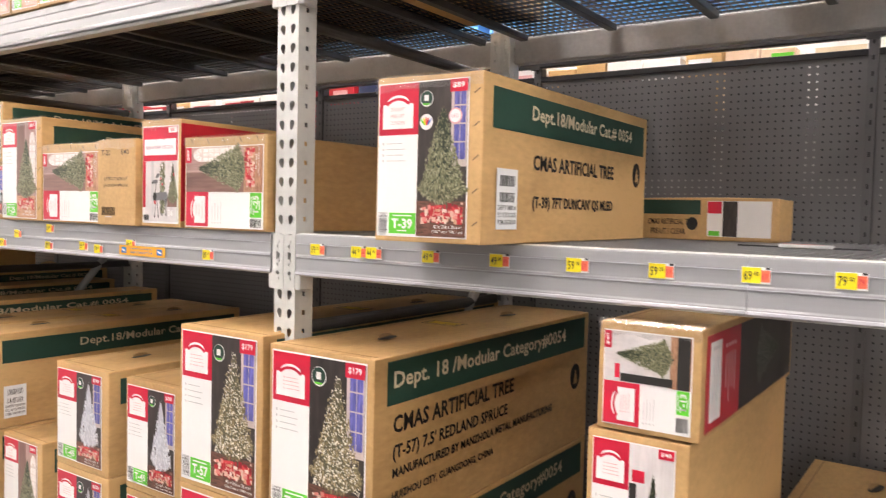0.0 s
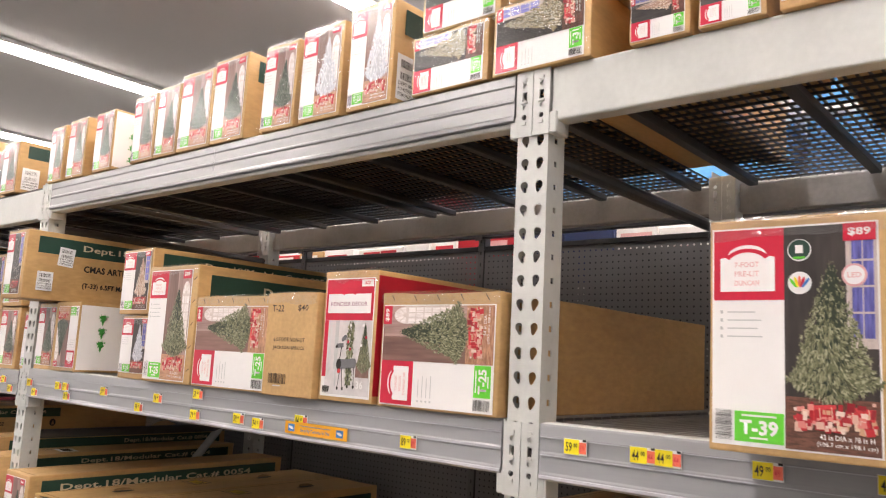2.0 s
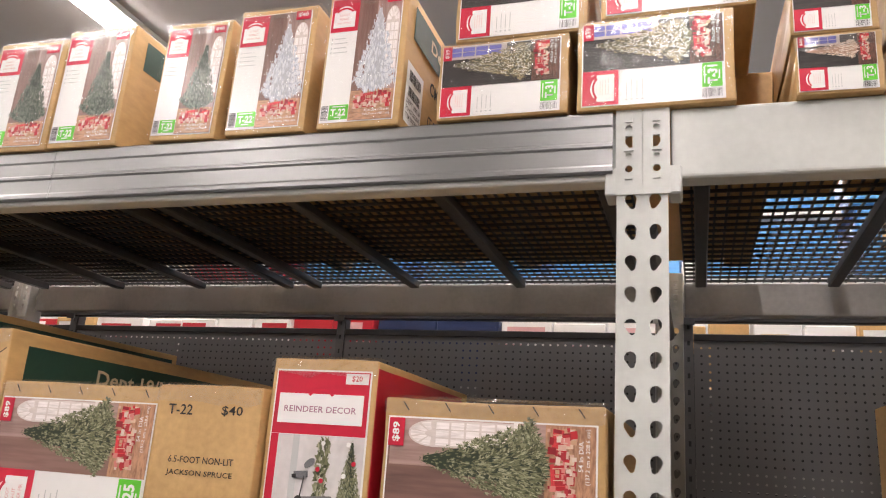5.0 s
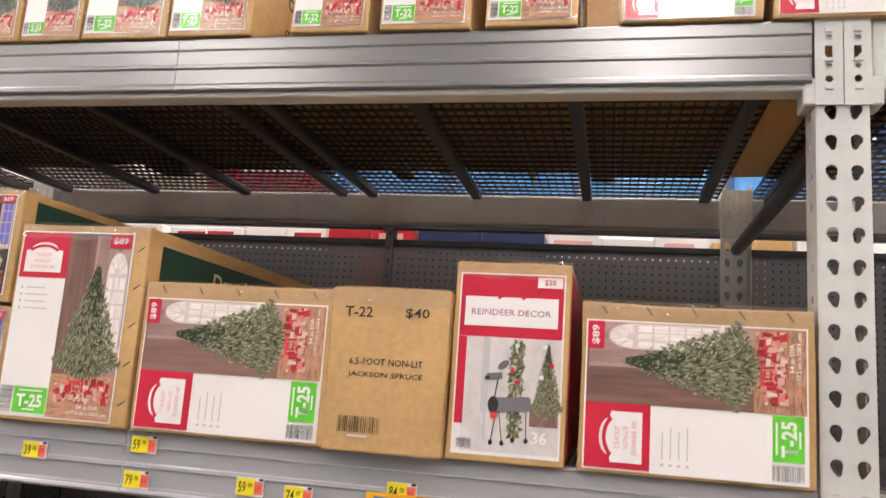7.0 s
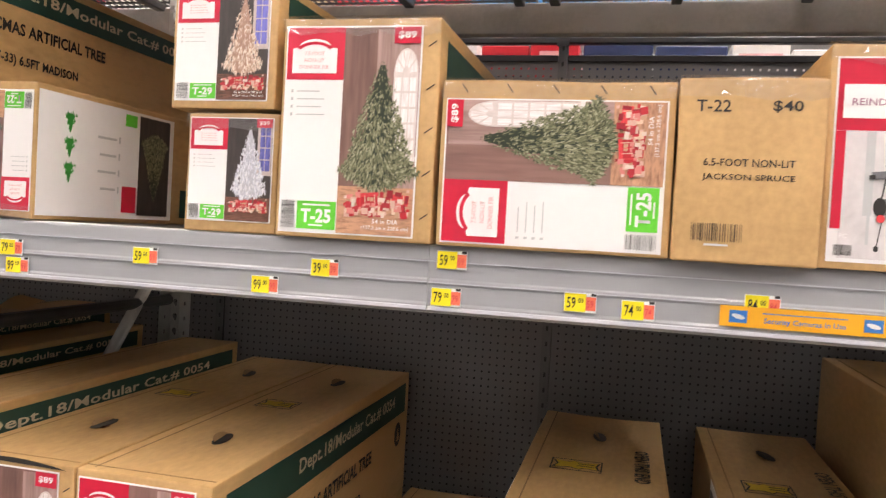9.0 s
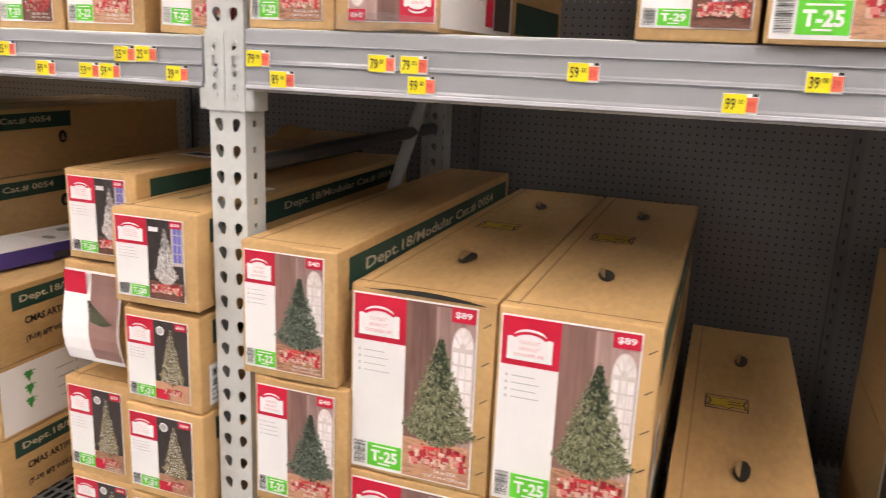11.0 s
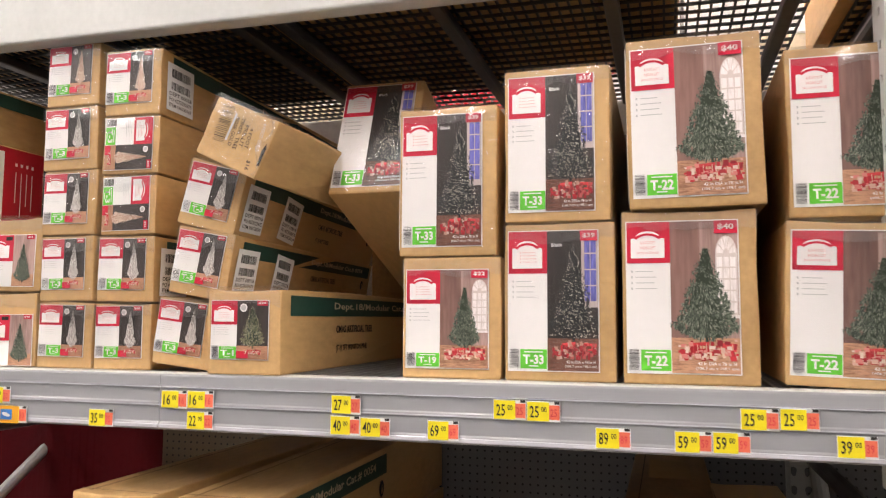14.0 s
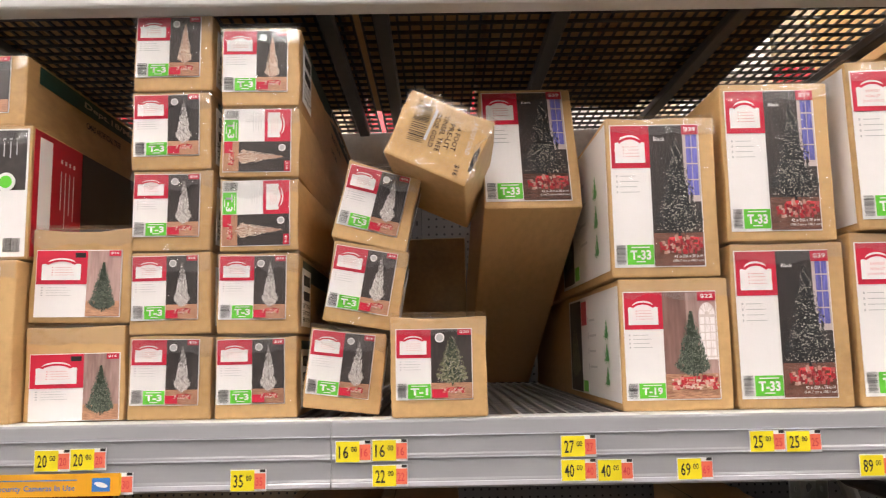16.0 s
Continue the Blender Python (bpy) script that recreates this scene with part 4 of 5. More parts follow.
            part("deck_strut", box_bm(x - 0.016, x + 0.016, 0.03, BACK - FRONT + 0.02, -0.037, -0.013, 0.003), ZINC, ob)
    return ob


for a, b in BAYS:
    # The top deck, viewed from below, has its shade put into the wire colour.
    deck(a, b, UPPER, "wire mesh deck of the top shelf, underside shade in its colour", WIRE_SHADED)
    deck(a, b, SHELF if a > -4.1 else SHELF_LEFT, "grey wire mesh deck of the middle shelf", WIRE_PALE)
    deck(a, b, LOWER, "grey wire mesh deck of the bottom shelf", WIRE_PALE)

# pegboard back of the neighbouring shelves
PEG_Y, PEG_TOP = 2.9, 2.04
# Unseen dark sheets, added so that only holes over their gaps pass light.
structure("backing", box_bm(-7.0, 2.2, 2.955, 2.965, 0.02, 1.585), BACKING, "dark steel sheet behind perforated panels", "back panel")
gap_rng = random.Random(31)
bx = -7.0
while bx < 2.2:
    step = gap_rng.uniform(0.22, 0.5)
    structure("backing", box_bm(bx, min(2.2, bx + step), 2.955, 2.965, 1.586 if gap_rng.random() < 0.25 else 1.645, 2.035 - 0.03 * gap_rng.randrange(2)), BACKING, "added dark strip blocking light behind perforated panels", "back panel")
    bx += step + (0.0 if gap_rng.random() < 0.6 else gap_rng.uniform(0.03, 0.09))
GX = [-0.32 - 1.22 * i for i in range(-1, 6)]
for a, b in zip(GX, GX[1:]):
    g = thing("pegboard_panel", pose((a + b) / 2, PEG_Y, 0.1), "dark grey perforated steel back panel" if b > -5.3 else "beige perforated back panel", "pegboard", "pegboard back panels")
    bm = bmesh.new()
    hw = (a - b) / 2 - 0.016
    bm.faces.new([bm.verts.new(p) for p in ((-hw, 0, 0), (hw, 0, 0), (hw, 0, PEG_TOP - 0.1), (-hw, 0, PEG_TOP - 0.1))])
    part("perforated_sheet", bm, PEG if b > -5.3 else PEG_BEIGE, g)
    part("top_rail", box_bm(-hw, hw, -0.008, 0.012, PEG_TOP - 0.1, PEG_TOP - 0.078, 0.002), DARKSTEEL, g)
for a in GX:
    slots = [[(-0.004, 0.02), (0.004, 0.02), (0.004, 0.036), (-0.004, 0.036)]]
    pc = plate(0.03, PITCH, 0.002, slots)
    g = thing("slotted_post", pose(a, PEG_Y - 0.012, 0.02), "dark slotted steel shelf standard", "shelf post", "slotted shelf standards")
    put("standard", mesh_of("standard", stacked(pc, 41), POST_GREY), g, pose(0, 0, 0))
    part("core", box_bm(-0.014, 0.014, 0.012, 0.05, 0, 2.13), DARKSTEEL, g)
    pc.free()
hb = thing("header_bar", pose(-3.0, PEG_Y, 2.095), "dark steel bar above pegboard back", "shelf bar")
part("bar", box_bm(-3.9, 3.9, -0.03, 0.0, 0.0, 0.022, 0.004), DARKSTEEL, hb)
for a in GX:
    part("bracket", box_bm(a + 3.0 - 0.02, a + 3.0 + 0.02, -0.034, -0.0305, -0.01, 0.03, 0.001), DARKSTEEL, hb)

# ---- cartons on the middle shelf ----
DEEP = 1.15
A25 = dict(code="T-25", price="$89", tree="green", logo=0.25, split=0.44, wide=1.02)
A25H = dict(A25, rot=-90, logo=0.3)
A22 = dict(code="T-22", price="$40", tree="pine", logo=0.27, split=0.4, wide=1.0)
A33 = dict(code="T-33", price="$39", tree="black", night=True, logo=0.3, split=0.44, wide=1.0)
A31 = dict(code="T-31", price="$39", tree="lit", night=True, rot=-90, split=0.42, logo=0.26)
A3 = dict(code="T-3", price="$16", tree="flock", snow=True, night=True, split=0.52, logo=0.38, wide=0.48, tagw=0.8)
A29 = dict(code="T-29", price="$59", tree="rose", night=True, split=0.46, logo=0.3, wide=0.8)
A20 = dict(code="T-20", price="$30", tree="flock", night=True, split=0.48, logo=0.33, wide=0.62)
A21 = dict(code="T-21", price="$30", tree="lit", snow=True, night=True, split=0.45, logo=0.33, wide=0.72)
A19 = dict(code="T-19", price="$22", tree="pine", split=0.42, logo=0.33, wide=0.66)
A57 = dict(code="T-57", price="$179", tree="lit", night=True, split=0.42, logo=0.3, wide=0.95, badges=1)
A45 = dict(code="T-45", price="$30", tree="white", night=True, split=0.45, logo=0.33, wide=0.8, badges=1)
M25, M25H = (0.02, 0.11, 0.02, 0.04), (0.02, 0.03, 0.02, 0.11)
M22, M33 = (0.03, 0.13, 0.06, 0.06), (0.03, 0.14, 0.06, 0.05)

# right-hand bay
carton(-1.125, -0.848, SHELF + 0.001, 0.36, 1.362, 0.95, "brown tree box with dark night label and green band", dict(code="T-39", price="$89", tree="green", night=True, split=0.46, logo=0.33, badges=2, wide=0.98), ["CMAS ARTIFICIAL TREE", "(T-39) 7FT DUNCAN' QS MLED"], margin=(0.02, 0.12, 0.03, 0.04), side=dict(sticker=1, start=0.22), staples=True, turn=0.4)
small = carton(-0.9, -0.49, SHELF, 0.13, 2.42, 0.2, "flat brown tree box lying at shelf back", None, None, top=None, tape=False)
part("side_band", box_bm(-0.2, -0.02, -0.0004, 0.0004, -0.022, 0.022), BAND, small, "", pose(0, -0.0012, 0.1))
words("CMAS ARTIFICIAL TREE", INK, small, -0.11, 0.055, 0.018, 1.4, 0.15)
words("PRE-LIT / CLEAR", INK, small, -0.12, 0.025, 0.018, 1.4, 0.11)
put("emblem", disc_mesh(INK), small, pose(-0.045, -0.0014, 0.05), (0.034, 1, 0.04))
sl = part("label", box_bm(0.0, 0.185, -0.0004, 0.0004, 0.012, 0.12), PAPER, small, "white label with small dark picture", pose(0, -0.0012, 0))
sheet("logo_panel", RED, sl, 0.022, 0.1, 0.042, 0.036, 1.0)
sheet("code_tag", TAGGREEN, sl, 0.022, 0.022, 0.032, 0.014, 1.0)
sheet("photograph", PHOTO_DARK, sl, 0.068, 0.066, 0.042, 0.106, 1.0)

tagp = thing("paper_ticket", pose(-0.35, 2.05, SHELF), "white and pink paper ticket with wire on deck", "price ticket")
part("card", box_bm(-0.06, 0.06, -0.02, 0.02, 0.001, 0.009, 0.002), STICKER, tagp)
part("stripe", box_bm(-0.05, 0.04, -0.018, 0.0, 0.0095, 0.0105), PINK_INK, tagp)
part("wire_hook", box_bm(-0.16, 0.14, -0.002, 0.002, 0.0, 0.004), WIRE_SHADED, tagp)

# middle bay, from the right
carton(-2.006, -1.648, SHELF, 0.275, 1.517, DEEP, "brown tree box on its side with green fir label", A25H, margin=M25H, staples=True)
rb = carton(-2.224, -2.026, SHELF, 0.335, 1.517, 0.55, "red and white boxed wire reindeer decoration", None, None, top=None, name="reindeer_box")
lab = part("label", box_bm(-0.09, 0.09, -0.0004, 0.0004, -0.152, 0.152), PAPER, rb, "red and white printed label", pose(0, -0.0012, 0.163))
sheet("header_panel", RED, lab, 0, 0.096, 0.174, 0.106, 1.0)
sheet("title_plaque", PAPER, lab, 0, 0.086, 0.158, 0.05, 1.8)
put("ribbon", arch_mesh(), lab, pose(0, -0.0026, 0.094), (0.062, 1, 0.052))
words("REINDEER DECOR", MAUVE_INK, lab, 0, 0.085, 0.0105, 2.6, 0.135)
sheet("price_corner", PAPER, lab, 0.064, 0.138, 0.042, 0.018, 1.8)
words("$20", RED, lab, 0.064, 0.138, 0.0105, 2.6)
sheet("photograph", PHOTO_PALE, lab, 0.006, -0.052, 0.162, 0.188, 1.0)
sheet("door_stripe", RED, lab, -0.08, -0.03, 0.014, 0.145, 1.4)
sheet("door_picture", GREY_INK, lab, -0.038, -0.02, 0.012, 0.124, 1.6)
put("garland", garland_mesh(), lab, pose(0.014, -0.0022, -0.122), (0.026, 1, 0.162))
sheet("window_edge", GREY_INK, lab, -0.036, -0.05, 0.004, 0.15, 1.8)
put("fir_picture", TREES["green"](), lab, pose(0.066, -0.0024, -0.09), (0.05, 1, 0.13))
sheet("basket_picture", PHOTO_WARM, lab, 0.062, -0.082, 0.046, 0.036, 2.2)
sheet("deer_body", DEER, lab, 0.008, -0.067, 0.058, 0.024, 3.6, -4)
put("deer_chest", disc_mesh(INK), lab, pose(-0.022, -0.0044, -0.069, 0, 0, 0), (0.018, 1, 0.028))
put("deer_rump", disc_mesh(DEER), lab, pose(0.036, -0.004, -0.065), (0.01, 1, 0.024))
sheet("deer_head", DEER, lab, -0.022, -0.022, 0.026, 0.011, 3.6, -6)
put("deer_ear", disc_mesh(DEER), lab, pose(-0.008, -0.0036, -0.003, 0, -38, 0), (0.022, 1, 0.012))
sheet("deer_muzzle", INK, lab, -0.034, -0.025, 0.008, 0.006, 3.8, -8)
sheet("deer_neck", INK, lab, -0.018, -0.042, 0.002, 0.036, 3.6, 8)
put("red_bow", disc_mesh(RED_SCARLET), lab, pose(-0.02, -0.0048, -0.086), (0.012, 1, 0.012))
for k, (lx, ln) in enumerate(((-0.02, 8), (-0.008, -8), (0.014, 2), (0.034, -2))):
    sheet("deer_leg", INK, lab, lx, -0.105 + 0.004 * (k > 1), 0.0014, 0.05, 3.6, ln)
    put("deer_foot", disc_mesh(INK), lab, pose(lx - 0.00044 * ln * 1.0, -0.0037, -0.13 + 0.006 * (k > 1)), (0.007, 1, 0.009))
for k, (bx, bz) in enumerate(((0.014, 0.03), (0.016, -0.03), (0.06, 0.03), (0.072, 0.0), (0.056, -0.02), (0.008, -0.012))):
    put("bauble_picture", disc_mesh(RED if k % 2 else PAPER), lab, pose(bx, -0.004, bz), (0.008, 1, 0.008))
words("36", PAPER, lab, 0.056, -0.118, 0.02, 3.4, bold=0.03)
words("1 PC", PAPER, lab, -0.072, -0.113, 0.007, 3.4)
put("bar_code", bars_mesh(), lab, pose(-0.068, -0.0022, -0.134), (0.025, 1, 0.016))
part("red_side", box_bm(0.0, 0.5, -0.0004, 0.0004, 0.02, 0.32), CARD_RED, rb, "red printed side panel", pose(0.1004, 0, 0, 0, 0, 90))

pb = carton(-2.437, -2.228, SHELF - 0.001, 0.28, 1.497, 0.9, "plain brown carton marked T-22 in black", None, None, tape=True, name="plain_carton")
words("T-22", INK, pb, -0.055, 0.237, 0.018, 1.6, 0.05)
words("$40", INK, pb, 0.05, 0.237, 0.018, 1.6, 0.042)
words("6.5-FOOT NON-LIT", INK, pb, 0.0, 0.152, 0.0115, 1.6, 0.13)
words("JACKSON SPRUCE", INK, pb, 0.0, 0.129, 0.0115, 1.6, 0.132)
put("bar_code", bars_mesh(), pb, pose(-0.04, -0.0014, 0.046), (0.074, 1, 0.027))
sheet("code_line", GREY_INK, pb, -0.04, 0.027, 0.035, 0.003, 1.4)

carton(-2.815, -2.44, SHELF, 0.275, 1.515, DEEP, "brown tree box on its side with green fir label", A25H, margin=M25H, staples=True)
carton(-3.106, -2.823, SHELF, 0.38, 1.515, DEEP, "tall brown tree box with green fir label", A25, ["CMAS ARTIFICIAL TREE", "(T-25) 7.5FT DONNER FIR"], margin=M25, staples=True)
carton(-3.295, -3.115, SHELF, 0.215, 1.53, 0.9, "brown tree box with pale pink tree label", dict(A29, tree="white"), margin=(0.03, 0.05, 0.09, 0.04))
carton(-3.335, -3.125, SHELF + 0.222, 0.23, 1.53, 0.9, "brown tree box with champagne tree label", A29, ["CMAS ARTIFICIAL TREE", "(T-29) 7FT TINSEL"], margin=(0.03, 0.07, 0.06, 0.05), turn=-1.5)
wb = carton(-3.822, -3.625, SHELF, 0.268, 1.53, 1.0, "upside-down tree box with white printed side", dict(A22, price="$40"), None, flip=True, margin=M22)
white_side(wb, 0.197, 0.268, -1)
part("side_band", box_bm(-0.96, -0.5, -0.0004, 0.0004, 0.18, 0.25), BAND, wb, "", pose(-0.0997, 0, 0, 0, 0, -90))
carton(-4.012, -3.832, SHELF, 0.265, 1.545, 1.0, "brown tree box with green fir label", A22, margin=M22)
carton(-3.998, -3.818, SHELF + 0.272, 0.27, 1.385, 1.1, "brown tree box with black tree label and slips", A33, ["CMAS ARTIFICIAL TREE", "(T-33) 6.5FT MADISON"], margin=M33, side=dict(sticker=2, start=0.2))

# left-hand bay
LB = 1.58
T3L = "small brown tree box with flocked tree label"
M3 = (0.02, 0.15, 0.17, 0.05)
for k in range(5):
    carton(-5.612 - 0.002 * k, -5.486 - 0.002 * k, SHELF_LEFT + 0.1302 * k, 0.1292, LB, 0.9, T3L, dict(A3, tree="rose" if k == 4 else "flock"), ["CMAS ARTIFICIAL TREE", "(T-3) 4FT TINSEL"], wrap=True, margin=M3, lean=(0.6, -0.5, 0.3, -0.8, 0.5)[k], turn=(1, -1.5, 0.5, 1.2, -1)[k], side=dict(sticker=1, start=0.45))
for k in range(5):
    hh = (0.1275, 0.128, 0.117, 0.115, 0.132)[k]
    zz = SHELF_LEFT + (0, 0.129, 0.2585, 0.377, 0.4935)[k]
    rot = 90 if k in (2, 3) else 0
    carton(-5.479, -5.353, zz, hh, LB, 0.9, "small brown tree box turned on its side" if rot else T3L, dict(A3, rot=rot, tree="rose" if k > 1 else "flock"), ["CMAS ARTIFICIAL TREE", "(T-3) 4FT TINSEL"] if not rot else None, wrap=True, margin=M3 if not rot else (0.04, 0.1, 0.06, 0.04), lean=(-0.4, 0.5, -0.4, 0.4, 0.2)[k], turn=(0.5, 1, -1, 0.6, 1.0)[k], side=dict(sticker=1, start=0.45))
for k, (xa, zz, ln) in enumerate(((-5.346, 0.009, 7.0), (-5.316, 0.138, 10.0), (-5.302, 0.264, 14.0))):
    carton(xa, xa + 0.117, SHELF_LEFT + zz, 0.126, LB - 0.005, 0.85, "small brown tree box leaning over in stack", A3, ["CMAS ARTIFICIAL TREE", "(T-3) 4FT TINSEL"], wrap=True, margin=M3, lean=ln, turn=4, side=dict(sticker=2, start=0.45))
rg = carton(-5.221, -5.086, 1.7795, 0.11, 1.49, 0.36, "plain brown rose gold carton tipped over, film torn", None, None, lean=25, turn=-3, nod=-1, top=None, wrap=True, name="plain_carton")
for k, (tx, wd) in enumerate((("4 FOOT", 0.042), ("PRE-LIT", 0.046), ("TINSEL TREE", 0.066), ("ROSE GOLD", 0.06))):
    words(tx, INK, rg, 0.026 - 0.0115 * k, 0.06, 0.0076, 1.6, wd * 0.86, 84)
words("4 FOOT GOLD", GREY_INK, rg, 0.047, 0.07, 0.007, 1.6, 0.05, 84)
words("$16", INK, rg, 0.044, 0.017, 0.0085, 1.6, 0.017, 84)
put("bar_code", bars_mesh(), rg, pose(-0.034, -0.0014, 0.066, 0, 84, 0), (0.066, 1, 0.024))
sheet("code_line", GREY_INK, rg, -0.017, 0.066, 0.004, 0.05, 1.4)
bm = bmesh.new()
ring = [(0.061, 0.022), (0.066, 0.024), (0.066, 0.056), (0.063, 0.064), (0.059, 0.05), (0.06, 0.036)]
bm.faces.new([bm.verts.new((x, -0.0016, z)) for x, z in ring])
# Black face on the card paints the shade within the tear.
part("torn_hole", bm, INK, rg, "torn hole at edge, inside shade painted black")
bm = bmesh.new()
crumple = random.Random(9)
strip = [[bm.verts.new((0.066 + 0.012 * math.sin(1.2 * j) * i / 4 + crumple.uniform(-0.003, 0.003), -0.004 - 0.016 * i / 4 + crumple.uniform(-0.003, 0.003), 0.004 + 0.1 * j / 8)) for j in range(9)] for i in range(5)]
for i in range(4):
    for j in range(8):
        bm.faces.new((strip[i][j], strip[i + 1][j], strip[i + 1][j + 1], strip[i][j + 1]))
part("loose_film", bm, TAPE, rg, "crumpled loose plastic film")
carton(-5.207, -5.064, SHELF_LEFT, 0.152, LB - 0.04, 0.9, "brown tree box with small green tree label", dict(code="T-1", price="$20", tree="fairy", night=True, snow=True, split=0.46, logo=0.4, wide=0.8), ["CMAS ARTIFICIAL TREE", "(T-1) 3FT WINSTON PINE"], margin=(0.05, 0.15, 0.17, 0.14), side=dict(start=0.25))
carton(-5.25, -5.06, SHELF_LEFT, 0.4, 2.46, 0.22, "plain brown carton pushed to shelf back", None, None, tape=False, name="plain_carton")
carton(-5.052, -4.88, SHELF_LEFT + 0.341, 0.258, 1.70, 0.99, "brown tree box tipped up at its front", A33, margin=(0.02, 0.1, 0.05, 0.03), nod=-20.0, wrap=True)
tb = carton(-4.862, -4.69, SHELF_LEFT + 0.206, 0.258, LB, 1.05, "brown tree box with black tree label", A33, margin=M33, wrap=True)
tc = carton(-4.853, -4.682, SHELF_LEFT, 0.204, LB, 1.05, "brown tree box with slim green tree label", dict(A19, logo=0.34), margin=(0.03, 0.12, 0.08, 0.1))
white_side(tb, 0.172, 0.258, -1)
white_side(tc, 0.171, 0.204, -1)
carton(-4.675, -4.502, SHELF_LEFT + 0.26, 0.258, LB, 1.05, "brown tree box with black tree label", A33, margin=M33, wrap=True)
carton(-4.676, -4.497, SHELF_LEFT, 0.258, LB, 1.05, "brown tree box with black tree label", A33, margin=M33, wrap=True)
td = carton(-4.472, -4.268, SHELF_LEFT + 0.275, 0.275, LB - 0.01, 1.1, "brown tree box with green fir label", A22, margin=M22, lean=-0.8)
white_side(td, 0.204, 0.275, -1)
carton(-4.486, -4.284, SHELF_LEFT, 0.272, LB, 1.1, "brown tree box with green fir label", A22, margin=M22)
carton(-4.235, -4.03, SHELF_LEFT + 0.256, 0.265, LB + 0.01, 1.1, "brown tree box with green fir label", A22, margin=M22)
carton(-4.25, -4.035, SHELF_LEFT, 0.25, LB + 0.005, 1.1, "scuffed brown tree box with green fir label", A22, margin=M22, lean=2.0, wrap=True)
A16 = dict(code="T-2", price="$16", tree="pine", split=0.6, logo=0.5, wide=0.5, tag=False)
carton(-5.772, -5.618, SHELF_LEFT, 0.148, LB, 0.9, "small brown tree box with pine label", A16, margin=(0.06, 0.04, 0.01, 0.3), lean=-0.5)
carton(-5.77, -5.613, SHELF_LEFT + 0.15, 0.15, LB, 0.9, "small brown tree box with pine label", A16, margin=(0.05, 0.1, 0.06, 0.24), lean=0.8)
carton(-5.98, -5.776, SHELF_LEFT, 0.248, LB - 0.03, 0.9, "brown carton with red printed label", dict(A22, logo=0.6), margin=(0.02, 0.12, 0.02, 0.05))
lw = carton(-5.956, -5.772, SHELF_LEFT + 0.25, 0.215, LB - 0.01, 0.5, "white and red printed tree box", None, margin=(0.0, 0.0, 0.0, 0.02), body=CARD)
lf = part("label", box_bm(-0.088, 0.088, -0.0004, 0.0004, 0.004, 0.208), PAPER, lw, "black and white printed label", pose(0, -0.0012, 0))
sheet("photograph", PHOTO_DARK, lf, 0.0, 0.157, 0.17, 0.096, 1.0)
put("tree_picture", TREES["fairy"](), lf, pose(-0.045, -0.0024, 0.118), (0.06, 1, 0.08))
put("round_badge", disc_mesh(PAPER), lf, pose(0.055, -0.0024, 0.122), (0.03, 1, 0.03))
put("badge_motif", disc_mesh(TAGGREEN), lf, pose(0.055, -0.003, 0.122), (0.02, 1, 0.02))
put("caption_lines", lines_mesh(GREY_INK, 4), lf, pose(0.055, -0.0024, 0.172, 0, 90, 0), (0.04, 1, 0.04))
put("bar_code", bars_mesh(), lf, pose(0.068, -0.0014, 0.022), (0.026, 1, 0.022))
put("bullet_text", lines_mesh(GREY_INK, 4), lf, pose(-0.03, -0.0014, 0.066), (0.08, 1, 0.05))
part("red_side", box_bm(0.005, 0.17, -0.0004, 0.0004, 0.005, 0.21), CARD_RED, lw, "red printed side panel", pose(0.0935, 0, 0, 0, 0, 90))
part("white_strip", box_bm(0.02, 0.06, -0.0004, 0.0004, 0.01, 0.2), PAPER, lw, "", pose(0.0945, 0, 0, 0, 0, 90))
part("photo_side", box_bm(0.172, 0.49, -0.0004, 0.0004, 0.005, 0.21), PHOTO_DARK, lw, "dark picture panel", pose(0.0935, 0, 0, 0, 0, 90))
put("side_print", lines_mesh(PAPER, 4, 7), lw, pose(0.0948, 0.115, 0.11, 0, 90, 90), (0.14, 1, 0.06))
carton(-5.97, -5.79, SHELF_LEFT + 0.467, 0.12, LB, 0.9, "small brown tree box on top of stack", dict(A3, tree="rose"), ["CMAS ARTIFICIAL TREE"], margin=M3)

# ---- cartons on the top shelf ----
TS = UPPER
TA = "brown tree box with green fir label, shrink-wrapped"
for x0, x1, hh, art, ln in (
    (-3.052, -2.858, 0.272, A22, 1.0), (-2.853, -2.672, 0.285, A22, 0.6), (-2.588, -2.43, 0.27, A22, 1.4),
    (-2.408, -2.23, 0.28, dict(A22, tree="white"), 0.5), (-2.203, -2.035, 0.295, dict(A22, tree="white"), 0.4),
    (-3.2, -3.058, 0.255, A22, 0.8), (-3.36, -3.206, 0.25, A22, -0.5), (-3.885, -3.73, 0.245, A22, 0.5), (-4.05, -3.92, 0.24, A22, -0.6), (-4.55, -4.38, 0.24, A22, 0.0)):
    carton(x0, x1, TS, hh, 1.525, 0.98, "brown tree box with white tree label" if art is not A22 else TA, art, ["CMAS ARTIFICIAL TREE", "(T-22) 6.5FT JACKSON SPRUCE"] if x0 in (-2.853, -2.203, -4.55, -3.73) else None, wrap=True, margin=(0.03, 0.07, 0.04, 0.05), lean=ln, side=dict(sticker=1 if x0 in (-2.203, -4.55) else 0, start=0.14))
wt = carton(-3.655, -3.51, TS, 0.24, 1.525, 0.9, "tree box with white side and green tree icons", A22, margin=(0.03, 0.05, 0.04, 0.04))
white_side(wt, 0.145, 0.24, 1, 0.4)
M31 = (0.03, 0.06, 0.03, 0.05)
L31 = "brown tree box on its side with lit tree label"
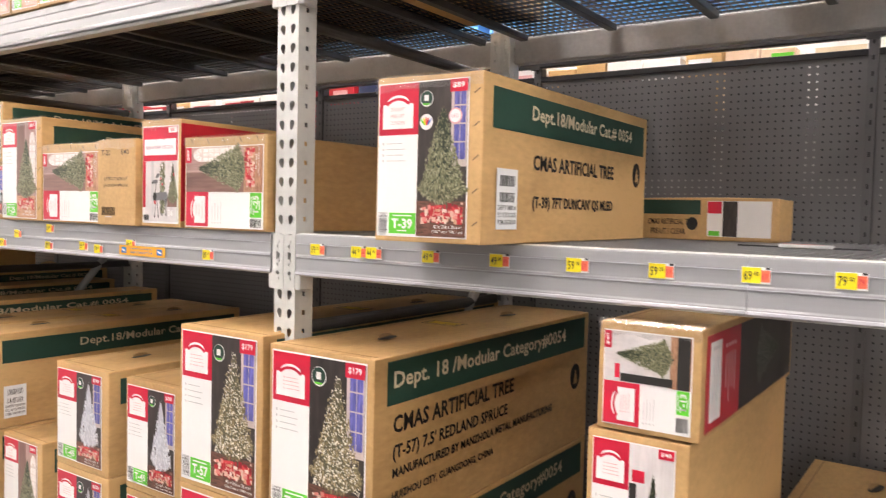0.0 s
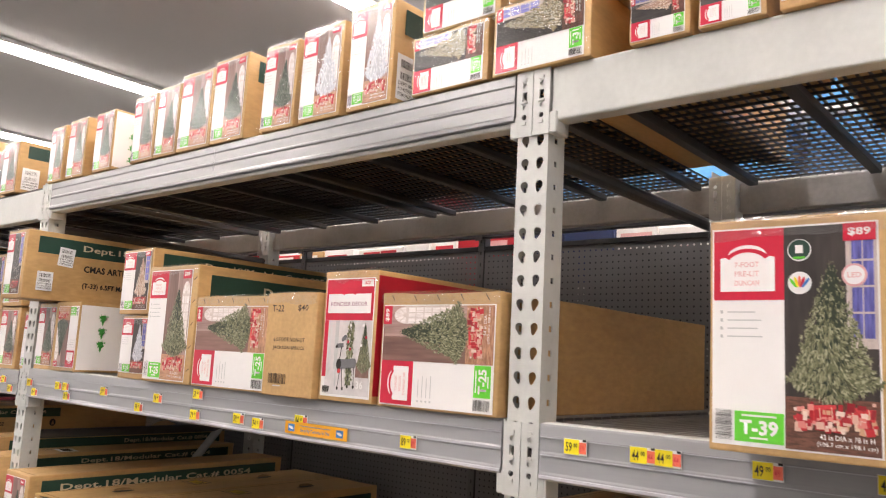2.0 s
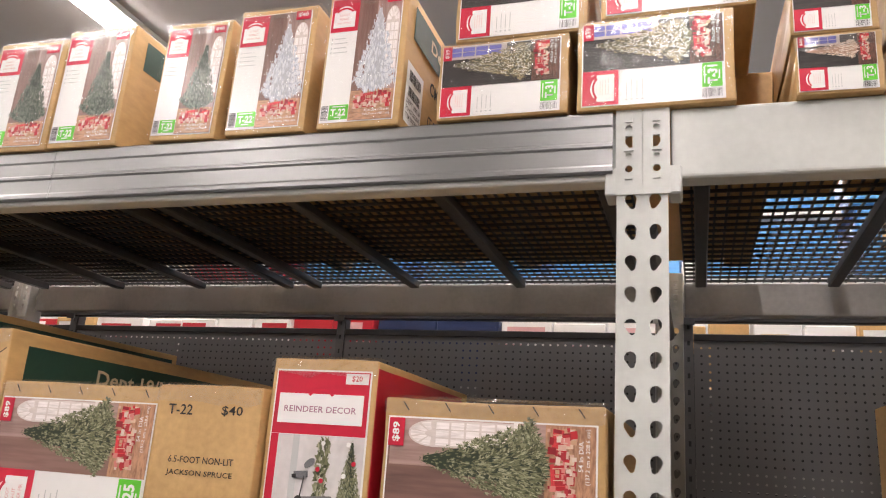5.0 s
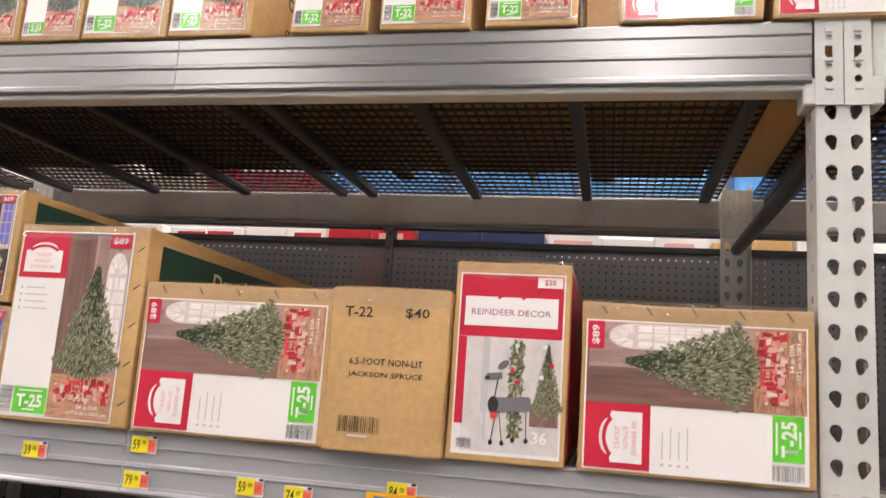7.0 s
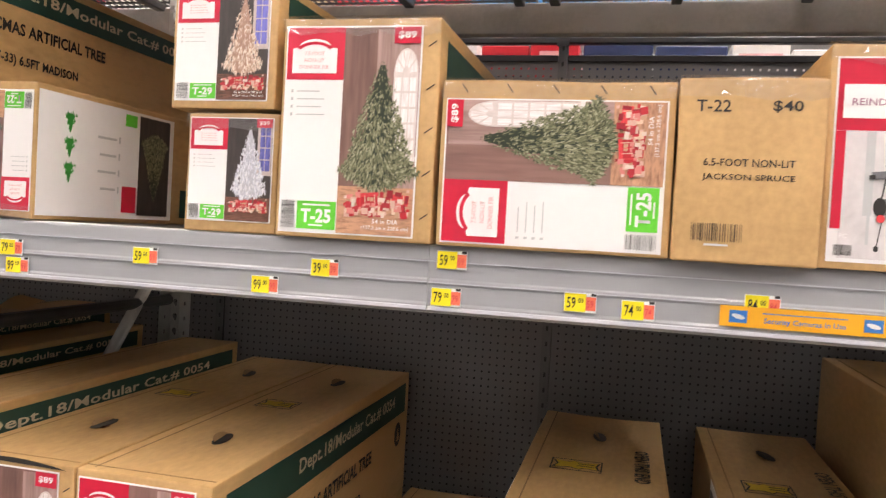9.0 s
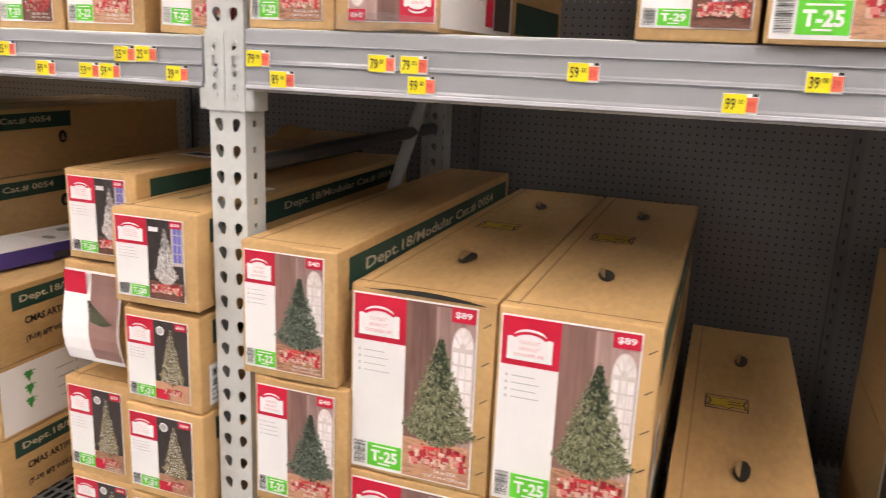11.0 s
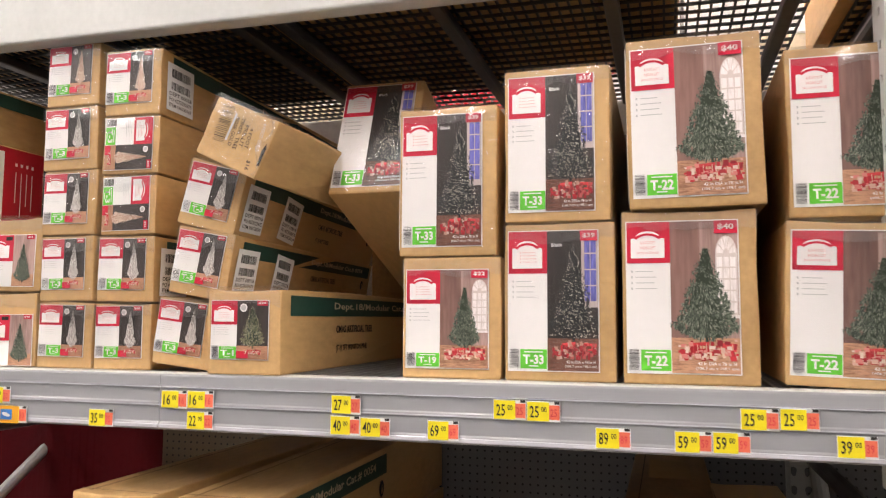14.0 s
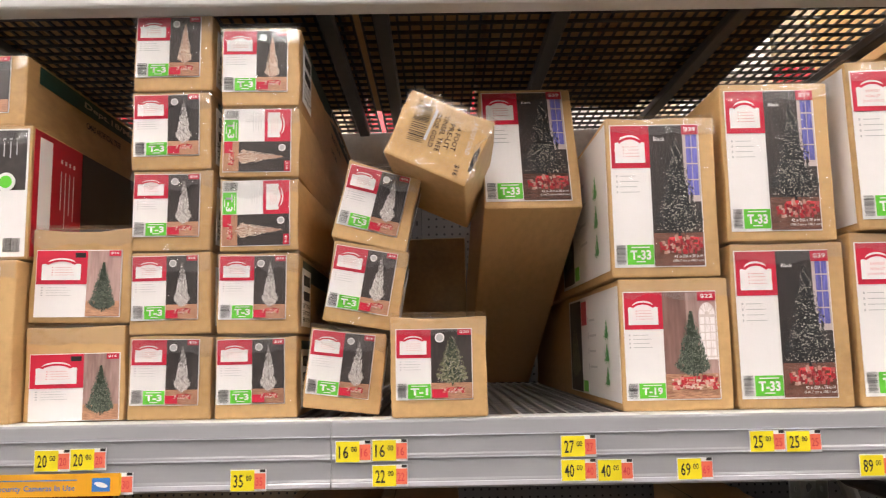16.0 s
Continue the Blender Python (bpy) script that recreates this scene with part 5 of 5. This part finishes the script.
for x0, x1, z, hh in ((-1.962, -1.72, 0, 0.155), (-1.705, -1.447, 0, 0.172), (-1.935, -1.69, 0.157, 0.168), (-1.665, -1.41, 0.174, 0.17)):
    carton(x0, x1, TS + z, hh, 1.525, 1.0, L31, A31, margin=M31, wrap=True)
M21 = (0.03, 0.08, 0.04, 0.05)
AH = dict(code="T-3", price="$20", tree="rose", night=True, rot=-90, split=0.42, logo=0.36, wide=0.6)
for x0, z in ((-1.357, 0), (-1.36, 0.107), (-1.212, 0), (-1.214, 0.11)):
    carton(x0, x0 + 0.128, TS + z, 0.106, 1.525, 0.48, "small brown tree box on its side", AH, margin=M21, turn=1)
carton(-1.063, -0.9, TS, 0.26, 1.525, 0.9, TA, A22, margin=M22)
carton(-0.88, -0.62, TS, 0.2, 1.7, 0.7, TA, A31, margin=M31)
for x0, x1, hh in ((-4.76, -4.556, 0.24), (-5.02, -4.77, 0.3), (-5.32, -5.03, 0.25), (-5.64, -5.33, 0.28), (-5.97, -5.65, 0.27), (-6.3, -5.98, 0.27)):
    carton(x0, x1, TS, hh, 1.56, 1.0, TA, A22, margin=M22)

# Fillers added behind the gaps to block light between the top boxes.
for x0, x1, hh in ((-2.66, -2.6, 0.24), (-2.034, -1.963, 0.2), (-3.505, -3.366, 0.22), (-3.725, -3.665, 0.2), (-2.225, -2.206, 0.2), (-1.44, -1.365, 0.18), (-0.6, -0.3, 0.25)):
    carton(x0 + 0.001, x1 - 0.001, TS, hh, 1.78, 0.82, "brown filler carton added to close a gap", None, None, tape=False)

# ---- cartons on the bottom shelf ----
LY = 1.5
S19 = ["CMAS ARTIFICIAL TREE", "(T-19) 6FT WESLEY PINE"]
L19 = "small brown tree box with pine tree label"
M19 = (0.04, 0.12, 0.07, 0.08)
for c, (x0, n) in enumerate(((-5.47, 5), (-5.268, 5), (-5.11, 3), (-4.935, 3))):
    for k in range(n):
        jx = ((k * 37 + c * 17) % 7 - 3) * 0.004
        upside = c == 3 and k == 1
        cb = carton(x0 + jx, x0 + jx + (0.172 if c != 2 else 0.16), LOWER + 0.199 * k, 0.196, 1.545 + jx, 1.15, L19, A19, S19 if c in (1, 3) and not upside else None, flip=upside, margin=M19, top="seam", side=dict(start=0.06, end=0.62, big=0.9), tape=False, turn=jx * 100)
        if c == 1 and k == 4:
            slip(cb, pose(0.0, -0.006, 0), 0.03, 0.14, 0.058, 0.06)
            sheet("yellow_strip", YELLOW, cb, 0.03, 0.106, 0.058, 0.01, 8.6)
        if upside:
            white_side(cb, 0.172, 0.196, -1)
for k in range(4):
    carton(-5.86, -5.68, LOWER + 0.199 * k, 0.196, 1.76 if k == 2 else 1.545, 0.9 if k == 2 else 1.15, L19 if k != 1 else "brown carton with red and white label", A19 if k != 1 else dict(A22, logo=0.62, tag=False), S19 if k > 1 else None, margin=M19, side=dict(start=0.06, end=0.62, big=0.9), tape=False)
gl = thing("garland", pose(-5.76, 1.63, LOWER + 0.398), "dark green artificial garland lying on a carton", "garland")
bm = bmesh.new()
g_rng = random.Random(44)
for i in range(420):
    a, e, rr = g_rng.uniform(0, 6.28), g_rng.uniform(0, 6.28), 0.055 * g_rng.uniform(0.3, 1.0)
    c = Vector((0.1 * g_rng.uniform(-1, 1), math.cos(e) * rr, 0.06 + math.sin(e) * rr))
    m = Matrix.Translation(c) @ Euler((a, e, g_rng.uniform(0, 6))).to_matrix().to_4x4()
    bm.faces.new([bm.verts.new(m @ Vector(p)) for p in ((-0.022, 0, 0), (0, -0.0035, 0.001), (0.024, 0, 0), (0, 0.0035, 0.001))])
tagged(part("needles", bm, LEAF, gl), kind="stuff")
part("stem", box_bm(-0.11, 0.11, -0.006, 0.006, 0.0, 0.03, 0.003), CARD_DARK, gl)
pu = thing("purple_box", pose(-4.985, 1.56, LOWER + 0.5985, 0, 0, -8), "flat purple and white product box on cartons", "box")
part("base", box_bm(-0.09, 0.09, 0, 0.62, 0, 0.045, 0.002), PURPLE, pu)
part("printed_top", box_bm(-0.088, 0.088, 0.004, 0.616, 0.0455, 0.047), PAPER, pu, "white printed top")
part("top_picture", box_bm(-0.06, 0.086, 0.3, 0.6, 0.0475, 0.0482), PHOTO_PALE, pu)
for k, (px, py, sx, sy, ink) in enumerate(((0.03, 0.33, 0.05, 0.03, DEER), (0.05, 0.4, 0.06, 0.06, GREY_INK), (-0.02, 0.42, 0.05, 0.05, DEER), (0.03, 0.5, 0.07, 0.05, PHOTO_WARM), (-0.03, 0.52, 0.04, 0.06, GREY_INK), (0.05, 0.57, 0.05, 0.03, DEER), (-0.04, 0.12, 0.03, 0.05, GREY_INK))):
    put("product_picture", disc_mesh(ink), pu, pose(px, py, 0.0486 + 0.0003 * k, -90, 0, 0), (sx, 1, sy))
# Thin dark slab on the side paints a recess's shade; nothing is cut in.
part("foot_recess", box_bm(0.0895, 0.0915, 0.3, 0.55, 0.0, 0.02), BACKING, pu)
M20 = (0.04, 0.14, 0.08, 0.08)
S20 = ["CMAS ARTIFICIAL TREE", "(T-20) 6.5FT"]
fa = carton(-4.515, -4.322, 0.917, 0.206, 1.57, 1.15, "brown tree box with flocked tree label", A20, S20, margin=M20, tape=False, side=dict(start=0.5))
fb = carton(-4.322, -4.115, 0.862, 0.206, 1.497, 1.15, "brown tree box with flocked tree label", A20, S20, margin=M20, tape=False, side=dict(start=0.3), turn=1)
for owner, sx, sy, tx, ty in ((fa, 0.02, 0.335, -0.035, 0.08), (fb, 0.03, 0.31, -0.03, 0.13)):
    topside = pose(0, 0, 0.2075, -90, 0, 0)
    put("shipping_slip", unit(STICKER), owner, topside @ pose(sx, -0.0004, sy, 0, 8, 0), (0.1, 1, 0.075), "white shipping slip with bar code")
    put("slip_barcode", bars_mesh(), owner, topside @ pose(sx, -0.0012, sy, 0, 8, 0), (0.07, 1, 0.04))
    me, wide = lettering("OPEN THIS END", INK, 0.028)
    put("top_lettering", me, owner, pose(tx, ty + 0.14, 0.2075, -90, 0, -90), (0.15 / wide, 1, 0.02))
bm = bmesh.new()
curl = [[bm.verts.new((-0.05 + 0.1 * i / 4, 0.78 + 0.1 * j / 4, 0.21 + 0.035 * math.sin(math.pi * 0.5 * j / 4) * (1 - 0.4 * (i / 4)))) for j in range(5)] for i in range(5)]
for i in range(4):
    for j in range(4):
        bm.faces.new((curl[i][j], curl[i + 1][j], curl[i + 1][j + 1], curl[i][j + 1]))
part("torn_flap", bm, CARD, fa, "torn flap bent up")
bent = carton(-4.525, -4.345, 0.69, 0.222, 1.56, 1.1, "crushed brown tree box with label peeling off", None, None, tape=False)
bm = bmesh.new()
for i in range(9):
    v = i / 8
    for x in (-0.085, 0.075):
        bm.verts.new((x + 0.03 * v * v, -0.004 - 0.05 * math.sin(v * 2.4) * v, 0.205 - 0.2 * v))
bm.verts.ensure_lookup_table()
for i in range(8):
    bm.faces.new((bm.verts[2 * i], bm.verts[2 * i + 2], bm.verts[2 * i + 3], bm.verts[2 * i + 1]))
part("peeling_label", bm, PAPER, bent, "curled white paper label")
sheet("logo_panel", RED, bent, -0.05, 0.175, 0.062, 0.055, 12.0)
bm = bmesh.new()
for i in range(9):
    v = i / 8
    for x in (-0.008, 0.07):
        bm.verts.new((x + 0.03 * v * v, -0.0065 - 0.05 * math.sin(v * 2.4) * v, 0.2 - 0.185 * v))
bm.verts.ensure_lookup_table()
for i in range(8):
    bm.faces.new((bm.verts[2 * i], bm.verts[2 * i + 2], bm.verts[2 * i + 3], bm.verts[2 * i + 1]))
part("photograph", bm, PHOTO_WARM, bent, "brown picture on curled label")
put("tree_picture", TREES["green"](), bent, pose(0.042, -0.036, 0.09, 26, 0, 0), (0.06, 1, 0.085))
carton(-4.315, -4.12, 0.63, 0.218, 1.505, 1.1, "brown tree box with lit tree label", A21, ["CMAS"], margin=M20, tape=False, side=dict(sticker=1, start=0.6))
carton(-4.54, -4.35, 0.385, 0.245, 1.55, 1.1, "brown tree box with lit tree label", A21, margin=M20, tape=False)
carton(-4.318, -4.115, 0.412, 0.215, 1.5, 1.1, "brown tree box with lit tree label", A21, ["CMAS"], margin=M20, tape=False)
carton(-4.54, -4.35, LOWER, 0.178, 1.55, 1.1, "brown tree box with lit tree label", A21, margin=M20, tape=False)
carton(-4.318, -4.115, LOWER, 0.205, 1.5, 1.1, "brown tree box with lit tree label", A21, margin=M20, tape=False)
S22 = ["CMAS ARTIFICIAL TREE", "(T-22) 6.5FT"]
for k in range(3):
    carton(-4.003 + 0.024 * (k != 2), -3.793 + 0.024 * (k != 2), LOWER + 0.277 * k, 0.275, 1.49, 1.2, "brown tree box with green fir label", A22, S22, margin=M22, tape=False, side=dict(start=0.1))
S25 = ["CMAS ARTIFICIAL TREE", "(T-25) 7.5FT DONNER FIR"]
for x0, x1 in ((-3.772, -3.487), (-3.481, -3.198)):
    for k in range(2):
        fb = carton(x0, x1, LOWER + 0.386 * k, 0.384, 1.507, 1.26, "tall brown tree box with green fir label", A25, S25 if x0 > -3.6 else None, margin=M25, staples=True, top="holes", tape=False, side=dict(sticker=1 if x0 > -3.6 else 0, start=0.3))
        if k == 1 and x0 < -3.6:
            bm = bmesh.new()
            ring = [(-0.12, 0.378), (0.13, 0.374)] + [(0.13 - 0.25 * i / 8, 0.375 + 0.011 * math.sin(math.pi * i / 8)) for i in range(1, 8)]
            bm.faces.new([bm.verts.new((x, -0.0035, z)) for x, z in ring])
            # Flat black shape for the shade in the gap; the box stays closed.
            part("flap_gap", bm, INK, fb, "shade under lifted flap, painted black")
carton(-3.17, -2.886, LOWER, 0.384, 1.55, 1.22, "tall brown tree box with green fir label", A25, S25, margin=M25, top="holes", tape=False)
for x0, x1 in ((-2.712, -2.39), (-2.29, -2.0)):
    for k in range(2):
        big = carton(x0, x1, LOWER + 0.367 * k, 0.365, 1.51, 1.08, "brown tree box with white tree label", A45, ["CMAS", "(T-45)"], margin=(0.03, 0.12, 0.06, 0.06), top="holes", tape=False, side=dict(start=0.5))
        white_side(big, x1 - x0, 0.365, -1, 0.6)
        if k == 1:
            me, wide = lettering("OPEN THIS END", INK, 0.028)
            put("top_lettering", me, big, pose(0.09, 0.72, 0.3665, -90, 0, -90), (0.26 / wide, 1, 0.035))
S57 = ["CMAS ARTIFICIAL TREE", "(T-57) 7.5' REDLAND SPRUCE", "MANUFACTURED BY MANZHOLA METAL MANUFACTURING", "HUIZHOU CITY, GUANGDONG, CHINA"]
for x0, x1, t in ((-1.945, -1.592, 1.152), (-1.563, -1.2, 1.138)):
    hh = (t - LOWER) / 2 - 0.001
    for k in range(2):
        carton(x0, x1, LOWER + (hh + 0.002) * k, hh, 1.46, 1.25, "large brown tree box with lit tree label", A57, S57, margin=(0.03, 0.06, 0.03, 0.03), top="holes", tape=False, side=dict(start=0.06, big=1.3, rise=0.05, dept="Dept. 18 /Modular Category#0054"))
A13 = dict(code="T-13", price="$40", tree="green", rot=-90, split=0.46, logo=0.42, pale=True)
t13 = carton(-0.638, -0.43, 1.066, 0.222, LY, 0.85, "brown tree box on its side, red printed side", A13, margin=(0.05, 0.08, 0.05, 0.08))
t13_side = pose(0.1055, 0, 0, 0, 0, 90)
part("red_side", box_bm(0.03, 0.28, -0.0004, 0.0004, 0.012, 0.205), CARD_RED, t13, "red printed side panel", t13_side)
part("white_column", box_bm(0.05, 0.13, -0.0004, 0.0004, 0.03, 0.19), PAPER, t13, "", pose(0.1067, 0, 0, 0, 0, 90))
put("column_text", lines_mesh(GREY_INK, 4), t13, pose(0.1078, 0.09, 0.11, 0, 90, 90), (0.14, 1, 0.05))
put("side_text", lines_mesh(PAPER, 4, 7), t13, pose(0.1067, 0.2, 0.1, 0, 90, 90), (0.15, 1, 0.09))
part("photo_side", box_bm(0.284, 0.83, -0.0004, 0.0004, 0.012, 0.205), PHOTO_DARK, t13, "dark picture panel", t13_side)
put("side_tree", TREES["pine"](), t13, pose(0.1067, 0.55, 0.11, 0, 90, 90) @ Matrix.Translation((0, 0, -0.12)), (0.14, 1, 0.24))
for k in range(2):
    carton(-0.658, -0.447, LOWER + 0.43 * k, 0.428, LY, 0.9, "tall brown tree box with lit tree label", dict(A13, rot=0, logo=0.24), margin=(0.06, 0.12, 0.03, 0.04), tape=False)
carton(-0.43, -0.02, LOWER, 0.5, 1.95, 0.9, "plain brown carton lying on bottom deck", None, top="holes", tape=False, name="plain_carton")

# ---- price tickets ----
TICKETS = [(-5.698, 1.366, "20"), (-5.646, 1.367, "20"), (-5.606, 1.332, "30"), (-5.414, 1.333, "35"), (-5.262, 1.371, "16"), (-5.209, 1.372, "16"), (-5.209, 1.336, "22"),
           (-4.934, 1.373, "27"), (-4.935, 1.339, "40"), (-4.882, 1.338, "40"), (-4.766, 1.338, "69"), (-4.658, 1.375, "25"), (-4.605, 1.374, "25"), (-4.5, 1.338, "89"),
           (-4.385, 1.338, "59"), (-4.332, 1.339, "59"), (-4.293, 1.374, "25"), (-4.24, 1.376, "25"), (-4.167, 1.341, "39"), (-3.983, 1.377, "79"), (-3.931, 1.341, "89"),
           (-3.729, 1.378, "79"), (-3.667, 1.378, "79"), (-3.652, 1.344, "99"), (-3.371, 1.379, "59"), (-3.127, 1.343, "99"), (-3.014, 1.38, "39"), (-2.787, 1.408, "59"),
           (-2.794, 1.345, "79"), (-2.571, 1.353, "59"), (-2.48, 1.347, "74"), (-1.907, 1.355, "89"), (-2.296, 1.37, "84"), (-1.46, 1.392, "59"), (-1.316, 1.392, "44"),
           (-1.266, 1.392, "44"), (-1.089, 1.392, "49"), (-0.898, 1.393, "49"), (-0.706, 1.394, "59"), (-0.525, 1.393, "59"), (-0.345, 1.396, "69"), (-0.186, 1.396, "79")]
for tx, tz, num in TICKETS:
    tk = thing("price_ticket", pose(tx, FRONT - 0.0125, tz - 0.016), "yellow and orange shelf price ticket", "price ticket", "shelf price tickets")
    part("card", box_bm(-0.026, 0.026, -0.0004, 0.0004, 0.0, 0.031), STICKER, tk)
    put("yellow_field", unit(YELLOW), tk, pose(-0.008, -0.001, 0.0155), (0.034, 1, 0.029))
    put("orange_field", unit(ORANGE), tk, pose(0.017, -0.001, 0.0145), (0.016, 1, 0.022))
    put("black_corner", unit(INK), tk, pose(0.021, -0.001, 0.029), (0.008, 1, 0.004))
    words(num, INK, tk, -0.014, 0.015, 0.018, 1.8, 0.014)
    words("00", INK, tk, 0.001, 0.019, 0.008, 1.8, 0.008)
    words(num, RED_SCARLET, tk, 0.016, 0.014, 0.012, 1.8, 0.01)
for sx, sz in ((-2.235, 1.348), (-5.72, 1.329)):
    sg = thing("security_sign", pose(sx, FRONT - 0.014, sz - 0.014), "orange shelf strip about security cameras", "shelf sign", "security strips")
    part("strip", box_bm(-0.122, 0.122, -0.0004, 0.0004, 0.0, 0.032), SIGN_ORANGE, sg)
    words("Security Cameras In Use", SIGN_BLUE, sg, 0.0, 0.011, 0.0105, 1.4, 0.115)
    sheet("line", SIGN_BLUE, sg, 0, 0.023, 0.12, 0.0014, 1.2)
    for k in (-0.095, 0.095):
        sheet("camera_square", SIGN_BLUE, sg, k, 0.016, 0.026, 0.019, 1.2)
        put("camera_motif", disc_mesh(PAPER), sg, pose(k, -0.002, 0.016, 0, 15, 0), (0.02, 1, 0.007))

# ---- stock seen beyond the rack ----
for i in range(12):
    bx = -6.3 + 0.56 * i
    hh = 0.2 + 0.05 * ((i * 5) % 4)
    for level in range(2):
        at = pose(bx, 3.35, 2.33 if level == 0 else 2.3705 + hh)
        tall = hh if level == 0 else 0.42
        if bx < -3.1:
            main, second, hue = ((PAPER, CARD_RED, "white and red"), (CREAM, PAPER, "cream"), (CARD_RED, PAPER, "red"))[(i + 2 * level) % 3]
            far = thing("far_carton", at, hue + " boxed goods on far upper shelf", "carton", "boxed goods on far shelf")
            part("body", box_bm(-0.272, 0.272, 0, 0.4, 0, tall + 0.04, 0.006), main, far)
            put("print", unit(second), far, pose(0.04, -0.0012, tall * 0.6), (0.3, 1, tall * 0.4))
            put("underside_print", unit(second), far, pose(0, 0.2, -0.0012, 90, 0, 0), (0.36, 1, 0.16))
            continue
        bl = thing("storage_tote", at, "blue plastic storage tote on far shelf", "tote", "blue storage totes")
        part("tub", box_bm(-0.25, 0.25, 0, 0.4, 0, tall, 0.02, 2), BLUE if level == 0 or i % 4 else STICKER, bl)
        part("lid", box_bm(-0.265, 0.265, -0.015, 0.415, tall + 0.0005, tall + 0.04, 0.012, 2), BLUE if (i + level) % 3 else STICKER, bl)
FAR = ((-5.2, 3, 0.3, "red and white", CARD_RED, PAPER), (-4.29, 1, 0.22, "plain brown", CARD, PAPER), (-4.06, 1, 0.25, "white", PAPER, CARD_RED), (-3.8, 4, 0.175, "pink and white", PAPER, CARD_RED), (-3.09, 2, 0.185, "red", CARD_RED, PINK_INK),
       (-2.715, 2, 0.25, "navy blue", NAVY, NAVY), (-2.21, 3, 0.195, "white", PAPER, PINK_INK), (-1.62, 2, 0.14, "plain brown", CARD, CARD_DARK), (-1.335, 2, 0.16, "white", PAPER, CREAM), (-1.01, 1, 0.15, "plain brown", CARD, STICKER), (-0.855, 2, 0.13, "yellow and green", GIFT_CREAM, TAGGREEN), (-0.59, 3, 0.26, "white", PAPER, CREAM), (0.2, 1, 0.3, "plain brown", CARD, STICKER))
far_rng = random.Random(77)
for start, count, step, hue, main, second in FAR:
    for i in range(count):
        tall = far_rng.uniform(0.24, 0.28)
        far = thing("far_carton", pose(start + step * (i + 0.5), 3.1 + far_rng.uniform(0, 0.03), 1.89), hue + " boxed goods on the shelf behind", "carton", "boxed goods behind pegboard")
        part("body", box_bm(-step / 2 + 0.004, step / 2 - 0.004, 0, 0.22, 0, tall, 0.004), main, far)
        put("print", unit(second), far, pose(far_rng.uniform(-0.02, 0.02), -0.0012, 0.2 + far_rng.uniform(-0.02, 0.02)), (step * far_rng.uniform(0.5, 0.8), 1, 0.03))
        put("print", unit(second), far, pose(far_rng.uniform(-0.05, 0.05), -0.0012, 0.15), (step * 0.35, 1, 0.02))
shelf_far = thing("far_shelf", pose(-2.7, 3.0, 1.86), "grey steel shelf behind the pegboard", "shelf")
part("board", box_bm(-4.2, 3.4, 0.0, 0.9, 0, 0.03, 0.004), STEEL_MOTTLED, shelf_far)
part("upper_board", box_bm(-4.2, 3.4, 0.24, 0.9, 0.438, 0.469, 0.004), STEEL_MOTTLED, shelf_far)
part("support", box_bm(-4.2, 3.4, 0.86, 0.9, -1.86, 0.0), STEEL_MOTTLED, shelf_far)
red = thing("red_drape", pose(-6.6, 2.62, 0.0), "dark red cloth hanging at rack end", "drape")
bm = bmesh.new()
prev = None
for i in range(41):
    x = -0.55 + 1.1 * i / 40
    y = 0.012 * math.sin(i * 0.45) + 0.006 * math.sin(i * 0.21)
    cur = [bm.verts.new((x, y, 0.02)), bm.verts.new((x, y * 0.4, 1.3))]
    if prev:
        bm.faces.new((prev[0], cur[0], cur[1], prev[1]))
    prev = cur
part("cloth", bm, BACKRED, red)
part("rod", box_bm(-0.57, 0.57, -0.012, 0.012, 1.3, 1.324, 0.004), DARKSTEEL, red)

# a leafy plant with red bracts, glimpsed past the stack
pl = thing("potted_plant", pose(-5.82, 3.05, 0.0), "green potted plant with red bracts", "plant")
part("pot", box_bm(-0.1, 0.1, -0.08, 0.1, 0.0, 0.7, 0.01), CARD_RED, pl, "red pot")
rng = random.Random(12)
for nm, mt, cnt, rad in (("foliage", LEAF, 130, 0.2), ("bracts", BRACT, 40, 0.16)):
    bm = bmesh.new()
    for i in range(cnt):
        a, e, r = rng.uniform(0, 6.28), rng.uniform(-0.4, 1.4), rad * rng.uniform(0.4, 1)
        c = Vector((math.cos(a) * math.cos(e) * r, math.sin(a) * math.cos(e) * r * 0.6, 0.86 + math.sin(e) * r))
        m = Matrix.Translation(c) @ Euler((rng.uniform(0, 6), rng.uniform(0, 6), rng.uniform(0, 6))).to_matrix().to_4x4()
        bm.faces.new([bm.verts.new(m @ Vector(p)) for p in ((-0.03, 0, 0), (0, -0.016, 0.004), (0.035, 0, 0), (0, 0.016, 0.004))])
    tagged(part(nm, bm, mt, pl), kind="stuff")
